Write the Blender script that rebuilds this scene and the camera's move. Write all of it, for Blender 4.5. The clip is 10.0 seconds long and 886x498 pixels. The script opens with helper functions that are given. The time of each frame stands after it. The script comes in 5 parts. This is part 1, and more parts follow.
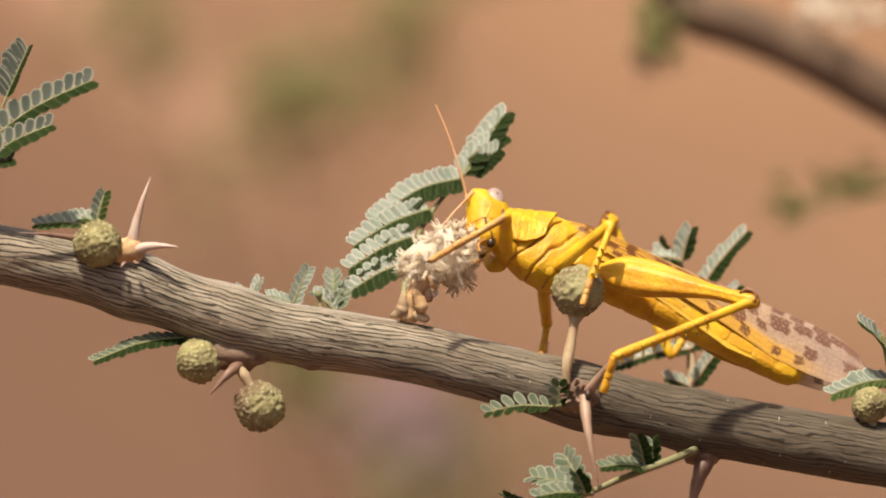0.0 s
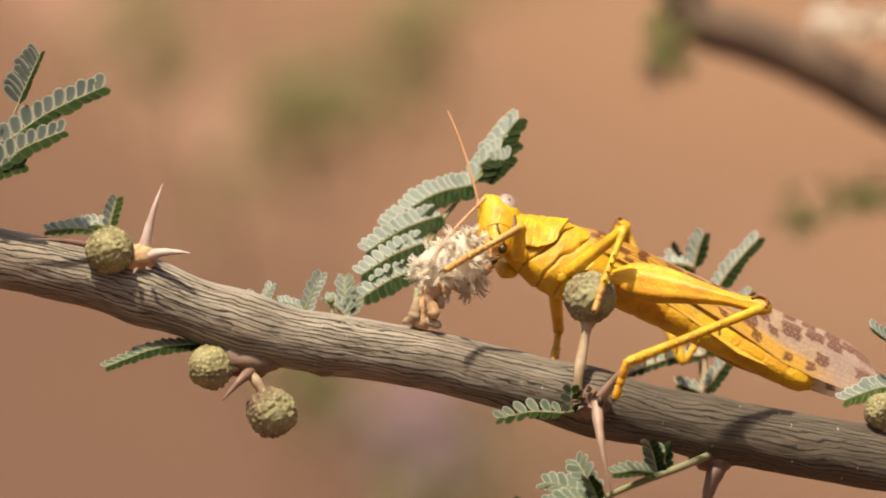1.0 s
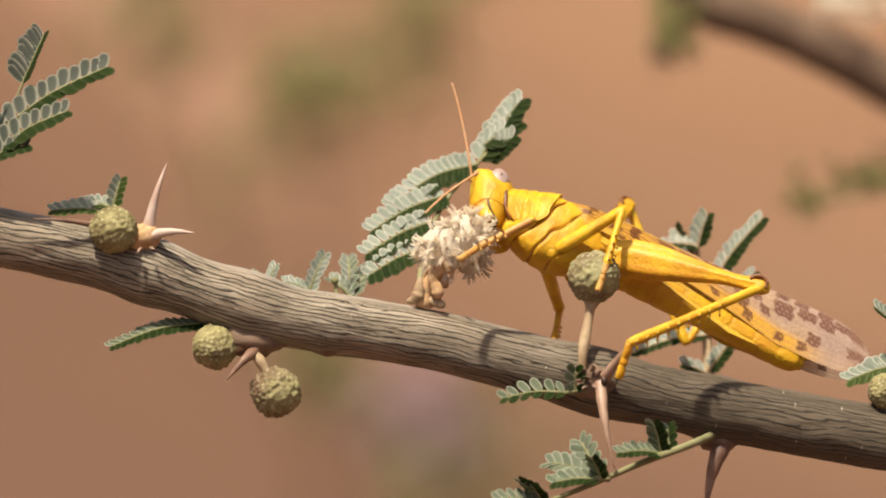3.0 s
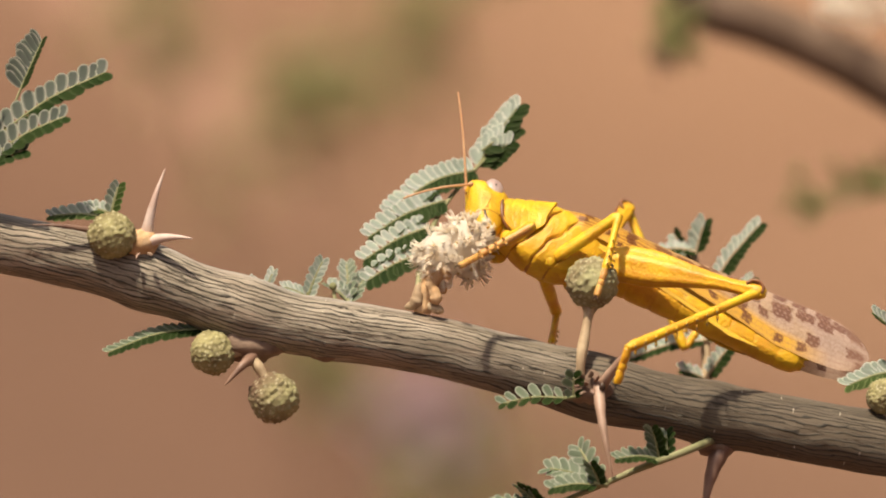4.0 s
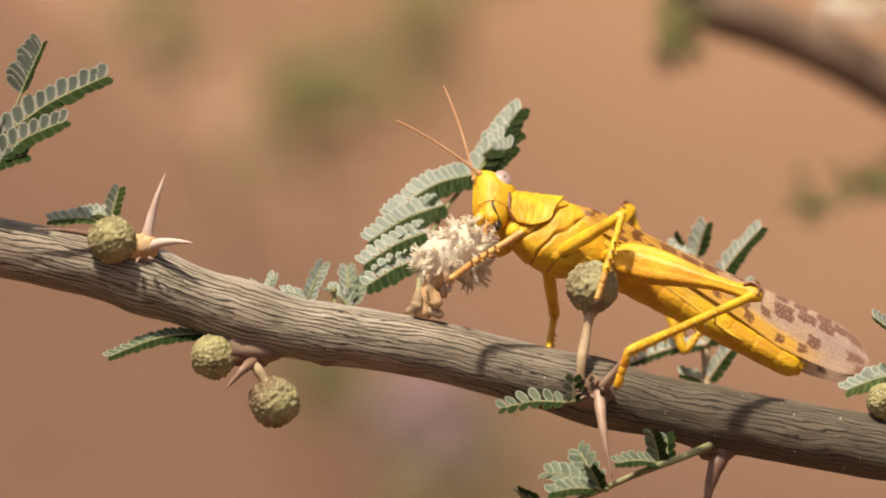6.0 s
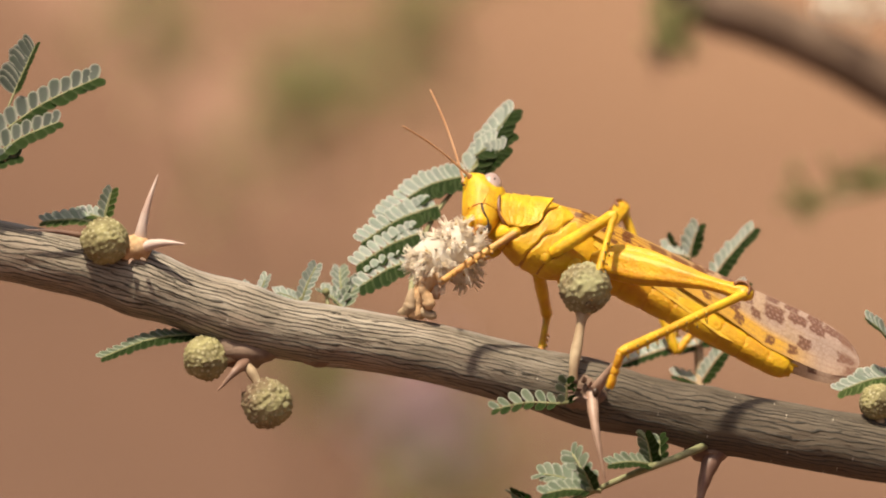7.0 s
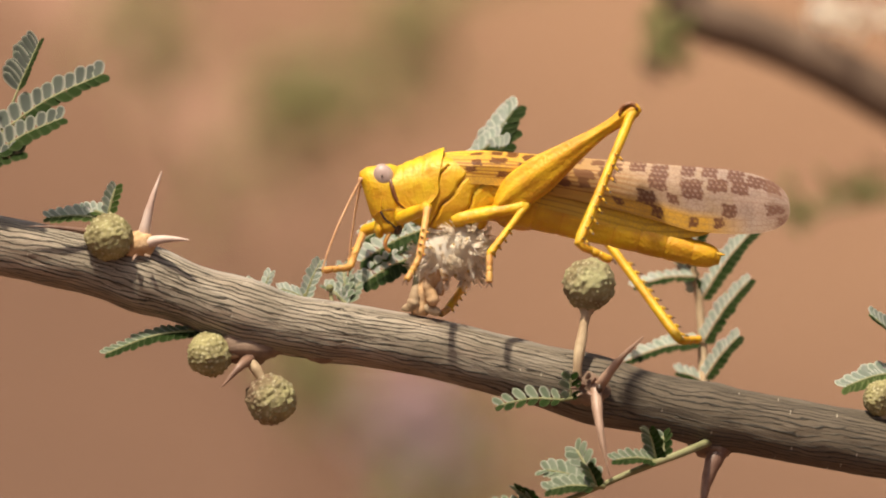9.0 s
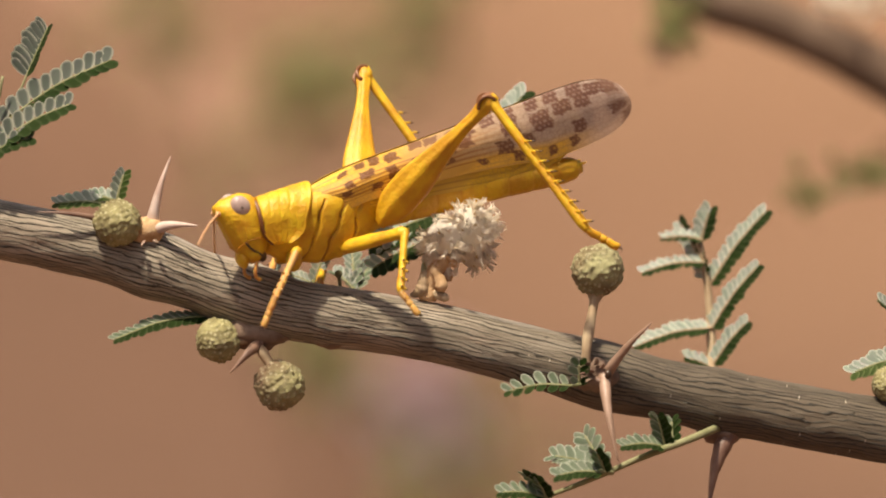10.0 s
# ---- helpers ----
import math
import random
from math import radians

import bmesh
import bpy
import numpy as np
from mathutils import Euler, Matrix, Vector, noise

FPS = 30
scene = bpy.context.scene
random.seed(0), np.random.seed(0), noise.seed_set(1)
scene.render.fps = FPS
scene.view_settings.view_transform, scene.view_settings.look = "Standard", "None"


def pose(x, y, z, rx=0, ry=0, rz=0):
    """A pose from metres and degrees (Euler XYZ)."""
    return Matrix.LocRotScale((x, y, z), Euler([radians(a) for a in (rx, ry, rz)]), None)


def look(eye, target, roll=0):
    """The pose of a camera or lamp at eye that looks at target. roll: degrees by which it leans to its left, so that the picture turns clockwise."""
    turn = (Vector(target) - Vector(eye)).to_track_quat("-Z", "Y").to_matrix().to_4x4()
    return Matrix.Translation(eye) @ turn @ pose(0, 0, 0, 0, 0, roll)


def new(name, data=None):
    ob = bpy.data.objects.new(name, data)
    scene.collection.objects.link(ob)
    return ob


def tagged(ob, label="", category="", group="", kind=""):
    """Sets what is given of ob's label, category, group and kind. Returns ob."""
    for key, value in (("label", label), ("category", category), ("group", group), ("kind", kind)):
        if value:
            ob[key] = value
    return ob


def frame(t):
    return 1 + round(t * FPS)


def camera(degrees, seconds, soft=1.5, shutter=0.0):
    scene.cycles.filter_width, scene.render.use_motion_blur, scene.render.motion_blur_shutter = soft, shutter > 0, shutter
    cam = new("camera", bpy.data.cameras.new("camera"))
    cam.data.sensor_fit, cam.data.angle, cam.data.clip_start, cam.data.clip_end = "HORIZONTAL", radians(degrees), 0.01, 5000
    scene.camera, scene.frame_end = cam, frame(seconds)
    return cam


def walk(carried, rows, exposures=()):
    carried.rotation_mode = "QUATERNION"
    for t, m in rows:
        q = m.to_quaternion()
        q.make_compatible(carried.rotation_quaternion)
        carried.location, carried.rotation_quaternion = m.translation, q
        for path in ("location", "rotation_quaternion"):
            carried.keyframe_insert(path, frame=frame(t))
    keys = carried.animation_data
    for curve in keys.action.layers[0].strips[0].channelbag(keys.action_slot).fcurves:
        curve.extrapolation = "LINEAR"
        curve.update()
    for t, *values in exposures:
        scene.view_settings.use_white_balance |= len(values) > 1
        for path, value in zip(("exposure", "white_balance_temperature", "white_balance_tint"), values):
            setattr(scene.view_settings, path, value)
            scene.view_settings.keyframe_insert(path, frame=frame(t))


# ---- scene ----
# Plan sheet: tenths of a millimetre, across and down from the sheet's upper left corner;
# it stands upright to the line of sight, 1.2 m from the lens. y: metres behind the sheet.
REACH = 1.2
SHEET = pose(0, 0, 1.25, -12, 0, 0)


def at(x, z, y=0.0):
    k = 1e-4 * (1 + y / REACH)
    return Vector(((x - 784) * k, y, (441 - z) * k))


# ---- camera and its walk ----
cam = camera(2 * math.degrees(math.atan(0.0784 / REACH)), 10.0, soft=2.0)
cam.data.dof.use_dof = True
cam.data.dof.focus_distance = REACH
cam.data.dof.aperture_fstop = 13.5
cam.data.dof.aperture_blades = 0

# seconds; turn of the lens (across, down); sway of the branch in the wind (across, down), tenths of a millimetre
SHAKE = (
    (0, -18.7, 9.0, -11.4, 23.2), (0.5, -7.0, 26.3, -12.0, 22.4), (1, -0.7, 31.0, -7.9, 12.2),
    (1.5, 0.0, -6.0, -19.6, 28.3), (2, 4.0, 9.7, -5.8, 19.4), (2.5, 9.7, -8.0, -7.2, 6.5),
    (3.25, 12.0, -2.0, -13.0, 10.0), (4, 13.7, 3.7, -18.5, 13.5), (4.5, 14.3, -13.7, -13.7, 4.2),
    (5, 24.3, 6.7, -9.6, -9.4), (5.5, 20.3, 5.7, -24.9, 12.1), (6.25, 13.0, 3.0, -24.5, 20.0),
    (7, 7.0, 0.0, -24.1, 26.9), (7.5, 26.3, 9.7, -9.5, -4.4), (8, 7.3, 8.0, -21.7, 31.2),
    (8.5, 14.0, -10.7, -1.4, 0.9), (9, -3.3, 19.3, -6.8, 0.9), (9.5, 0.0, 0.0, 0.0, 0.0),
    (10, 11.7, -11.0, -6.7, 6.1))


# unsteady hold between those rows, every tenth of a second: what lens and branch together stray from them
JOLT = {
    0: ((0, 0), (-8, 9), (-13, 21), (-10, 29), (-3, 20), (0, 0), (-3, -24), (-4, -42), (-5, -40), (-1, -21), (0, 0), (2, 3), (-1, 5), (-3, 3), (-2, 0), (0, 0), (-2, -10), (0, -19), (2, -17), (2, -9), (0, 0), (-8, 13), (-16, 15), (-18, 9), (-8, 3), (0, 0), (2, 2), (-3, 5)),
    38: ((-2, -1), (-2, 0), (0, 0), (7, -5), (12, -9), (11, -12), (6, -11), (0, 0), (-9, 16), (-15, 33), (-14, 39), (-9, 22), (0, 0), (3, -18), (6, -26), (5, -23), (0, -10), (0, 0), (4, 5), (11, 4)),
    68: ((27, -33), (15, -22), (0, 0), (-6, 10), (-6, 17), (-2, 23), (2, 18), (0, 0), (-1, -22), (4, -37), (6, -39), (5, -24), (0, 0), (-4, 12), (0, 15), (5, 3), (7, -2), (0, 0), (-7, 11), (-10, 20), (-8, 23), (-3, 13), (0, 0), (1, -6), (4, -10), (8, -15), (8, -12), (0, 0), (-9, 17), (-14, 36), (-12, 39), (-9, 25), (0, 0)),
}


def between(rows, t):
    """The row of a table at t seconds, on a smooth curve through its rows."""
    r = [list(map(float, row)) for row in rows]
    if t <= r[0][0]:
        return r[0][1:]
    if t >= r[-1][0]:
        return r[-1][1:]
    i = max(k for k in range(len(r) - 1) if r[k][0] <= t)
    a, b = r[i], r[i + 1]
    p, q = r[max(i - 1, 0)], r[min(i + 2, len(r) - 1)]
    h = b[0] - a[0]
    s = (t - a[0]) / h
    out = []
    for k in range(1, len(a)):
        d = b[k] - a[k]
        ma = (b[k] - p[k]) / (b[0] - p[0]) * h if (a[k] - p[k]) * d > 0 else 0.0
        mb = (q[k] - a[k]) / (q[0] - a[0]) * h if (q[k] - b[k]) * d > 0 else 0.0
        ma, mb = (math.copysign(min(abs(m), 2.5 * abs(d)), m) for m in (ma, mb))
        out.append((2 * s**3 - 3 * s**2 + 1) * a[k] + (s**3 - 2 * s**2 + s) * ma
                   + (3 * s**2 - 2 * s**3) * b[k] + (s**3 - s**2) * mb)
    return out


TIMES = sorted({row[0] for row in SHAKE} | {(k + n) / 10 for k, rows in JOLT.items() for n in range(len(rows))})


def shake(t):
    """The turn of the lens and the sway of the branch, with half of the fast jolt in each."""
    gx, gz, sx, sz = between(SHAKE, t)
    for k, rows in JOLT.items():
        n = round(t * 10) - k
        if 0 <= n < len(rows):
            jx, jz = rows[n]
            gx, gz, sx, sz = gx + jx / 2, gz + jz / 2, sx + jx / 2, sz + jz / 2
    return gx, gz, sx, sz


def lens_pose(t):
    gx, gz = shake(t)[:2]
    turn = 1e-4 / REACH
    return SHEET @ Matrix.Translation((0, -REACH, 0)) @ Euler((math.pi / 2 + gz * turn, 0, gx * turn)).to_matrix().to_4x4()


def sway(t):
    sx, sz = shake(t)[2:]
    return SHEET @ Matrix.Translation((sx * 1e-4, 0, -sz * 1e-4))


walk(cam, [(t, lens_pose(t)) for t in TIMES], exposures=[(0, 0.29), (10, 0.29)])

# ---- world, sun ----
SUN_UP, SUN_TURN = radians(74), radians(-50)
world = bpy.data.worlds.new("world")
scene.world = world
world.use_nodes = True
sky = world.node_tree.nodes.new("ShaderNodeTexSky")
sky.sky_type, sky.sun_disc = "NISHITA", False
sky.air_density, sky.dust_density, sky.ozone_density = 0.6, 8.0, 0.3
sky.sun_elevation, sky.sun_rotation = SUN_UP, math.pi - SUN_TURN
back = world.node_tree.nodes["Background"]
back.inputs["Strength"].default_value = 0.075
world.node_tree.links.new(sky.outputs[0], back.inputs[0])
sun = new("sun", bpy.data.lights.new("sun", "SUN"))
sun.data.energy, sun.data.angle, sun.data.color = 5.0, radians(2.5), (1, 0.885, 0.70)
sun_way = Vector((math.sin(SUN_TURN) * math.cos(SUN_UP), -math.cos(SUN_TURN) * math.cos(SUN_UP), math.sin(SUN_UP)))
sun.matrix_world = look(sun_way * 5, (0, 0, 0))


# ---- materials ----
class Shade:
    """A small node material: a principled surface and the nodes that feed it."""

    def __init__(self, name, rough=0.6, coords="Object"):
        self.m = bpy.data.materials.new(name)
        self.m.use_nodes = True
        self.t = self.m.node_tree
        self.p = self.t.nodes["Principled BSDF"]
        self.p.inputs["Roughness"].default_value = rough
        self.c = self.t.nodes.new("ShaderNodeTexCoord").outputs[coords]

    def node(self, kind, **sockets):
        n = self.t.nodes.new("ShaderNode" + kind)
        for k, v in sockets.items():
            s = n.inputs[k.replace("_", " ")]
            if isinstance(v, bpy.types.NodeSocket):
                self.t.links.new(v, s)
            else:
                s.default_value = v
        return n

    def link(self, out, name):
        self.t.links.new(out, self.p.inputs[name])

    def stretch(self, sx, sy, sz, c=None):
        return self.node("Mapping", Vector=c or self.c, Scale=(sx, sy, sz)).outputs[0]

    def grain(self, scale, detail=4, c=None, rough=0.55, distort=0.0):
        return self.node("TexNoise", Vector=c or self.c, Scale=scale, Detail=detail, Roughness=rough, Distortion=distort).outputs["Fac"]

    def ramp(self, fac, *stops):
        n = self.node("ValToRGB", Fac=fac)
        e = n.color_ramp.elements
        while len(e) < len(stops):
            e.new(0.5)
        for k, (pos, col) in enumerate(stops):
            e[k].position = pos
            e[k].color = (*col, 1) if len(col) == 3 else col
        return n.outputs[0]

    def mix(self, fac, a, b, blend="MIX"):
        n = self.t.nodes.new("ShaderNodeMix")
        n.data_type, n.blend_type = "RGBA", blend
        for s, v in ((n.inputs[0], fac), (n.inputs[6], a), (n.inputs[7], b)):
            if isinstance(v, bpy.types.NodeSocket):
                self.t.links.new(v, s)
            else:
                s.default_value = v if isinstance(v, (int, float)) else (*v, 1)
        return n.outputs[2]

    def math(self, op, a, b=0.0):
        n = self.t.nodes.new("ShaderNodeMath")
        n.operation = op
        for s, v in zip(n.inputs, (a, b)):
            if isinstance(v, bpy.types.NodeSocket):
                self.t.links.new(v, s)
            else:
                s.default_value = v
        return n.outputs[0]

    def attribute(self, name):
        n = self.t.nodes.new("ShaderNodeAttribute")
        n.attribute_name = name
        return n

    def random(self):
        return self.t.nodes.new("ShaderNodeObjectInfo").outputs["Random"]

    def bump(self, height, strength=0.5, distance=0.0002):
        n = self.node("Bump", Height=height, Strength=strength, Distance=distance)
        self.link(n.outputs[0], "Normal")
        return self

    def color(self, out):
        if isinstance(out, tuple):
            self.p.inputs["Base Color"].default_value = (*out, 1)
        else:
            self.link(out, "Base Color")
        return self

    def flesh(self, weight, radius, scale=0.001):
        self.p.inputs["Subsurface Weight"].default_value = weight
        self.p.inputs["Subsurface Radius"].default_value = radius
        self.p.inputs["Subsurface Scale"].default_value = scale
        return self


def plain(name, dark, light, scale, rough, relief=0.3, fine=None):
    """Two tones in soft blotches, a finer grain over them, and a little relief."""
    s = Shade(name, rough)
    blot = s.grain(scale, 3)
    fine_n = s.grain(fine or scale * 6, 4)
    base = s.ramp(blot, (0.35, dark), (0.68, light))
    s.color(s.mix(s.math("MULTIPLY", fine_n, 0.45), base, tuple(c * 0.62 for c in dark), "MIX"))
    s.bump(fine_n, relief, 0.0002)
    return s


def bark_material():
    s = Shade("grey_bark", 0.72, "UV")
    # u runs along the branch and v round it, in millimetres
    v = s.node("SeparateXYZ", Vector=s.c).outputs["Y"]

    def cracks(per_mm, wander, long, stray, gate_scale, low, high, width, depth):
        """Long wavering splits along the branch: each runs for a stretch, then closes."""
        wob = s.grain(1.0, 3, s.stretch(*long), 0.55, 0.3)
        fine = s.grain(1.0, 3, s.stretch(0.5, 0.8, 1))
        phase = s.math("ADD", s.math("ADD", s.math("MULTIPLY", v, per_mm), s.math("MULTIPLY", wob, wander)), s.math("MULTIPLY", fine, stray))
        wide = s.ramp(s.grain(1.0, 3, s.stretch(*gate_scale)), (low, (0, 0, 0)), (high, (1, 1, 1)))
        near = s.math("DIVIDE", s.math("PINGPONG", phase, 0.5), s.math("MAXIMUM", s.math("MULTIPLY", wide, width), 0.004))
        return s.math("MULTIPLY", s.ramp(near, (0.45, (1, 1, 1)), (1.0, (0, 0, 0))), s.ramp(wide, (0.05, (0, 0, 0)), (0.3, (depth,) * 3)))

    main = cracks(1.15, 4.4, (0.055, 0.22, 1), 0.5, (0.06, 0.55, 1), 0.28, 0.50, 0.17, 1.0)
    hair = cracks(1.7, 5.0, (0.09, 0.4, 1), 0.7, (0.09, 0.9, 1), 0.38, 0.64, 0.15, 0.7)
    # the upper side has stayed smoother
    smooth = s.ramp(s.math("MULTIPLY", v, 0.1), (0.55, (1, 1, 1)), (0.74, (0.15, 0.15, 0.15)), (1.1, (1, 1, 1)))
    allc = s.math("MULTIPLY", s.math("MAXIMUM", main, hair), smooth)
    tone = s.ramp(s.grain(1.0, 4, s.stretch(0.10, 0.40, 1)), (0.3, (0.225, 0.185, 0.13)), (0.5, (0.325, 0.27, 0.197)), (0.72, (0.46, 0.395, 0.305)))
    # sun on the upper side painted in as paler grey; browner below
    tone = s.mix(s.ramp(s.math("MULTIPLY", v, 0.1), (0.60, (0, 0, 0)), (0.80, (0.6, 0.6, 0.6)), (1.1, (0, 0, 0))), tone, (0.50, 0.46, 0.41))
    fibre = s.grain(1.0, 4, s.stretch(0.5, 5.5, 1))
    tone = s.mix(s.math("MULTIPLY", fibre, 0.25), tone, (0.20, 0.155, 0.11))
    tone = s.mix(s.ramp(s.grain(1.0, 2, s.stretch(0.05, 0.09, 1)), (0.52, (0, 0, 0)), (0.72, (0.5, 0.5, 0.5))), tone, (0.36, 0.25, 0.175))
    # darker, browner right end, with the locust's shade partly painted into it
    shaded_end = s.ramp(s.math("MULTIPLY", s.node("SeparateXYZ", Vector=s.c).outputs["X"], 0.005), (0.50, (0, 0, 0)), (0.72, (0.88, 0.88, 0.88)))
    tone = s.mix(shaded_end, tone, (0.092, 0.066, 0.039))
    # pale upright pores, thinly scattered
    cell = s.node("TexVoronoi", Vector=s.stretch(0.85, 0.22, 1), Scale=1.0)
    pick = s.ramp(s.node("SeparateColor", Color=cell.outputs["Color"]).outputs[0], (0.68, (0, 0, 0)), (0.72, (1, 1, 1)))
    pore = s.math("MULTIPLY", s.ramp(cell.outputs["Distance"], (0.06, (0.9, 0.9, 0.9)), (0.13, (0, 0, 0))), pick)
    tone = s.mix(pore, tone, (0.70, 0.60, 0.46))
    s.color(s.mix(s.math("MULTIPLY", allc, 0.92), tone, (0.030, 0.024, 0.015)))
    high = s.math("ADD", s.math("SUBTRACT", s.math("MULTIPLY", fibre, 0.22), allc), s.math("MULTIPLY", pore, 0.4))
    return s.bump(high, 1.0, 0.0007).m


def bud_material(name, dark, light, tip, scale):
    """Florets packed on a ball, each with a paler worn crown."""
    s = Shade(name, 0.85)
    cells = s.node("TexVoronoi", Vector=s.c, Scale=1150.0, Randomness=0.9)
    col = s.ramp(s.grain(scale, 3), (0.36, dark), (0.62, light))
    col = s.mix(s.ramp(cells.outputs["Distance"], (0.12, (0.75, 0.75, 0.75)), (0.42, (0, 0, 0))), col, tip)
    s.color(s.mix(s.math("MULTIPLY", s.grain(2600, 3), 0.4), col, tuple(c * 0.5 for c in dark)))
    return s.bump(cells.outputs["Distance"], -0.6, 0.0004).m


def locust_material(name, base, deep, rough=0.52):
    s = Shade(name, rough)
    blot = s.grain(260, 3)
    wide = s.grain(95, 2)
    col = s.ramp(blot, (0.3, deep), (0.62, base))
    col = s.mix(s.ramp(wide, (0.45, (0, 0, 0)), (0.72, (0.6, 0.6, 0.6))), col, deep)
    specks = s.node("TexVoronoi", Vector=s.c, Scale=1500.0).outputs["Distance"]
    col = s.mix(s.ramp(specks, (0.03, (0.5, 0.5, 0.5)), (0.16, (0, 0, 0))), col, tuple(c * 0.55 for c in deep))
    s.color(col)
    s.flesh(0.3, (1.0, 0.55, 0.05), 0.0009)
    s.bump(s.math("ADD", s.math("ADD", s.math("MULTIPLY", s.grain(1700, 3), 0.5), s.math("MULTIPLY", s.grain(480, 3), 0.4)), s.math("MULTIPLY", specks, -0.6)), 0.55, 0.00022)
    return s.m


def wing_material(name, fore):
    s = Shade(name, 0.5, "UV")
    tint = s.attribute("pigment")
    col = tint.outputs["Color"]
    cells = s.node("TexVoronoi", Vector=s.stretch(1.05, 1.5, 1), Scale=1.0)
    cells.feature = "DISTANCE_TO_EDGE"
    veins = s.ramp(cells.outputs["Distance"], (0.03, (1, 1, 1)), (0.10, (0, 0, 0)))
    long_v = s.ramp(s.node("TexWave", Vector=s.stretch(0.006, 0.62, 1), Scale=1.0, Distortion=1.2, Detail=1.0).outputs["Fac"], (0.82, (0, 0, 0)), (0.97, (0.7, 0.7, 0.7)))
    vein = s.math("MAXIMUM", s.math("MULTIPLY", veins, 0.6), long_v)
    s.color(s.mix(s.math("MULTIPLY", vein, 0.5), col, (0.26, 0.14, 0.07)))
    s.bump(vein, 0.3, 0.0001)
    if fore:
        s.link(s.math("MAXIMUM", tint.outputs["Alpha"], s.math("MULTIPLY", vein, 0.8)), "Alpha")
    s.p.inputs["Specular IOR Level"].default_value = 0.2
    return s.m


def leaflet_material(name, dark, light, rim, gloss=0.25):
    s = Shade(name, 0.6, "UV")
    edge = s.attribute("rim").outputs["Fac"]
    rnd = s.random()
    base = s.mix(rnd, dark, light)
    base = s.mix(s.math("MULTIPLY", s.grain(0.9, 3), 0.4), base, tuple(c * 0.75 for c in dark))
    s.color(s.mix(edge, base, rim))
    s.p.inputs["Subsurface Weight"].default_value = 0.12
    s.p.inputs["Subsurface Radius"].default_value = (0.4, 1.0, 0.3)
    s.p.inputs["Subsurface Scale"].default_value = 0.0006
    s.bump(s.grain(2.5, 3), 0.25, 0.0001)
    s.p.inputs["Specular IOR Level"].default_value = gloss
    thin = s.node("BsdfTranslucent", Color=s.mix(edge, base, rim))
    both = s.node("MixShader", Fac=0.35)
    s.t.links.new(s.p.outputs[0], both.inputs[1])
    s.t.links.new(thin.outputs[0], both.inputs[2])
    s.t.links.new(both.outputs[0], s.t.nodes["Material Output"].inputs["Surface"])
    return s.m


def wool_material():
    s = Shade("cream_filament", 0.9)
    s.color(s.ramp(s.grain(420, 4), (0.3, (0.93, 0.83, 0.68)), (0.6, (0.97, 0.92, 0.83))))
    thin = s.node("BsdfTranslucent", Color=(0.97, 0.91, 0.80, 1))
    both = s.node("MixShader", Fac=0.55)
    s.t.links.new(s.p.outputs[0], both.inputs[1])
    s.t.links.new(thin.outputs[0], both.inputs[2])
    s.t.links.new(both.outputs[0], s.t.nodes["Material Output"].inputs["Surface"])
    return s.m


def foliage_material(name, dark, light):
    """Thin leaves that let light through."""
    s = plain(name, dark, light, 6, 0.8)
    thin = s.node("BsdfTranslucent", Color=(*light, 1))
    both = s.node("MixShader", Fac=0.5)
    s.t.links.new(s.p.outputs[0], both.inputs[1])
    s.t.links.new(thin.outputs[0], both.inputs[2])
    s.t.links.new(both.outputs[0], s.t.nodes["Material Output"].inputs["Surface"])
    return s.m


def sand_material():
    s = Shade("sand", 0.9)
    big = s.grain(0.35, 3)
    mid = s.grain(3.0, 4)
    col = s.ramp(big, (0.3, (0.176, 0.090, 0.046)), (0.7, (0.305, 0.170, 0.092)))
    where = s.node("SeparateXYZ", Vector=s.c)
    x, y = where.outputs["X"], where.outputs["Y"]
    # the sand turns darker towards the near left
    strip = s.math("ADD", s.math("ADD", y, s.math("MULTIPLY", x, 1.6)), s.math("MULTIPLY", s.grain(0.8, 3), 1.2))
    darker_sand = s.ramp(s.math("MULTIPLY", strip, 0.1), (0.59, (1, 1, 1)), (0.76, (0, 0, 0)))
    col = s.mix(darker_sand, col, (0.101, 0.0495, 0.026))
    # a paler, pinkish tongue slanting across the sand
    off = s.math("ADD", s.math("ADD", x, s.math("MULTIPLY", y, 0.40)), s.math("ADD", s.math("MULTIPLY", s.grain(2.0, 2), 0.06), -2.297))
    tongue = s.ramp(s.math("ABSOLUTE", off), (0.02, (0.85, 0.85, 0.85)), (0.085, (0, 0, 0)))
    col = s.mix(s.math("MULTIPLY", tongue, s.ramp(s.math("MULTIPLY", y, 0.1), (0.60, (0, 0, 0)), (0.63, (1, 1, 1)))), col, (0.35, 0.190, 0.130))
    s.color(s.mix(s.math("MULTIPLY", mid, 0.4), col, (0.180, 0.087, 0.046)))
    return s.bump(s.math("ADD", mid, s.grain(60, 4)), 0.5, 0.02).m


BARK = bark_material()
YELLOW = locust_material("yellow_cuticle", (0.72, 0.455, 0.010), (0.55, 0.255, 0.006))
THIGH = locust_material("orange_yellow_cuticle", (0.74, 0.43, 0.010), (0.56, 0.265, 0.007))
AMBER = locust_material("amber_cuticle", (0.74, 0.40, 0.012), (0.52, 0.22, 0.006))
TAN = locust_material("tan_cuticle", (0.62, 0.36, 0.10), (0.48, 0.22, 0.05))
SEAM = locust_material("orange_seam", (0.46, 0.20, 0.006), (0.30, 0.11, 0.004))
DARK = plain("dark_cuticle", (0.035, 0.018, 0.010), (0.09, 0.045, 0.02), 300, 0.35).m
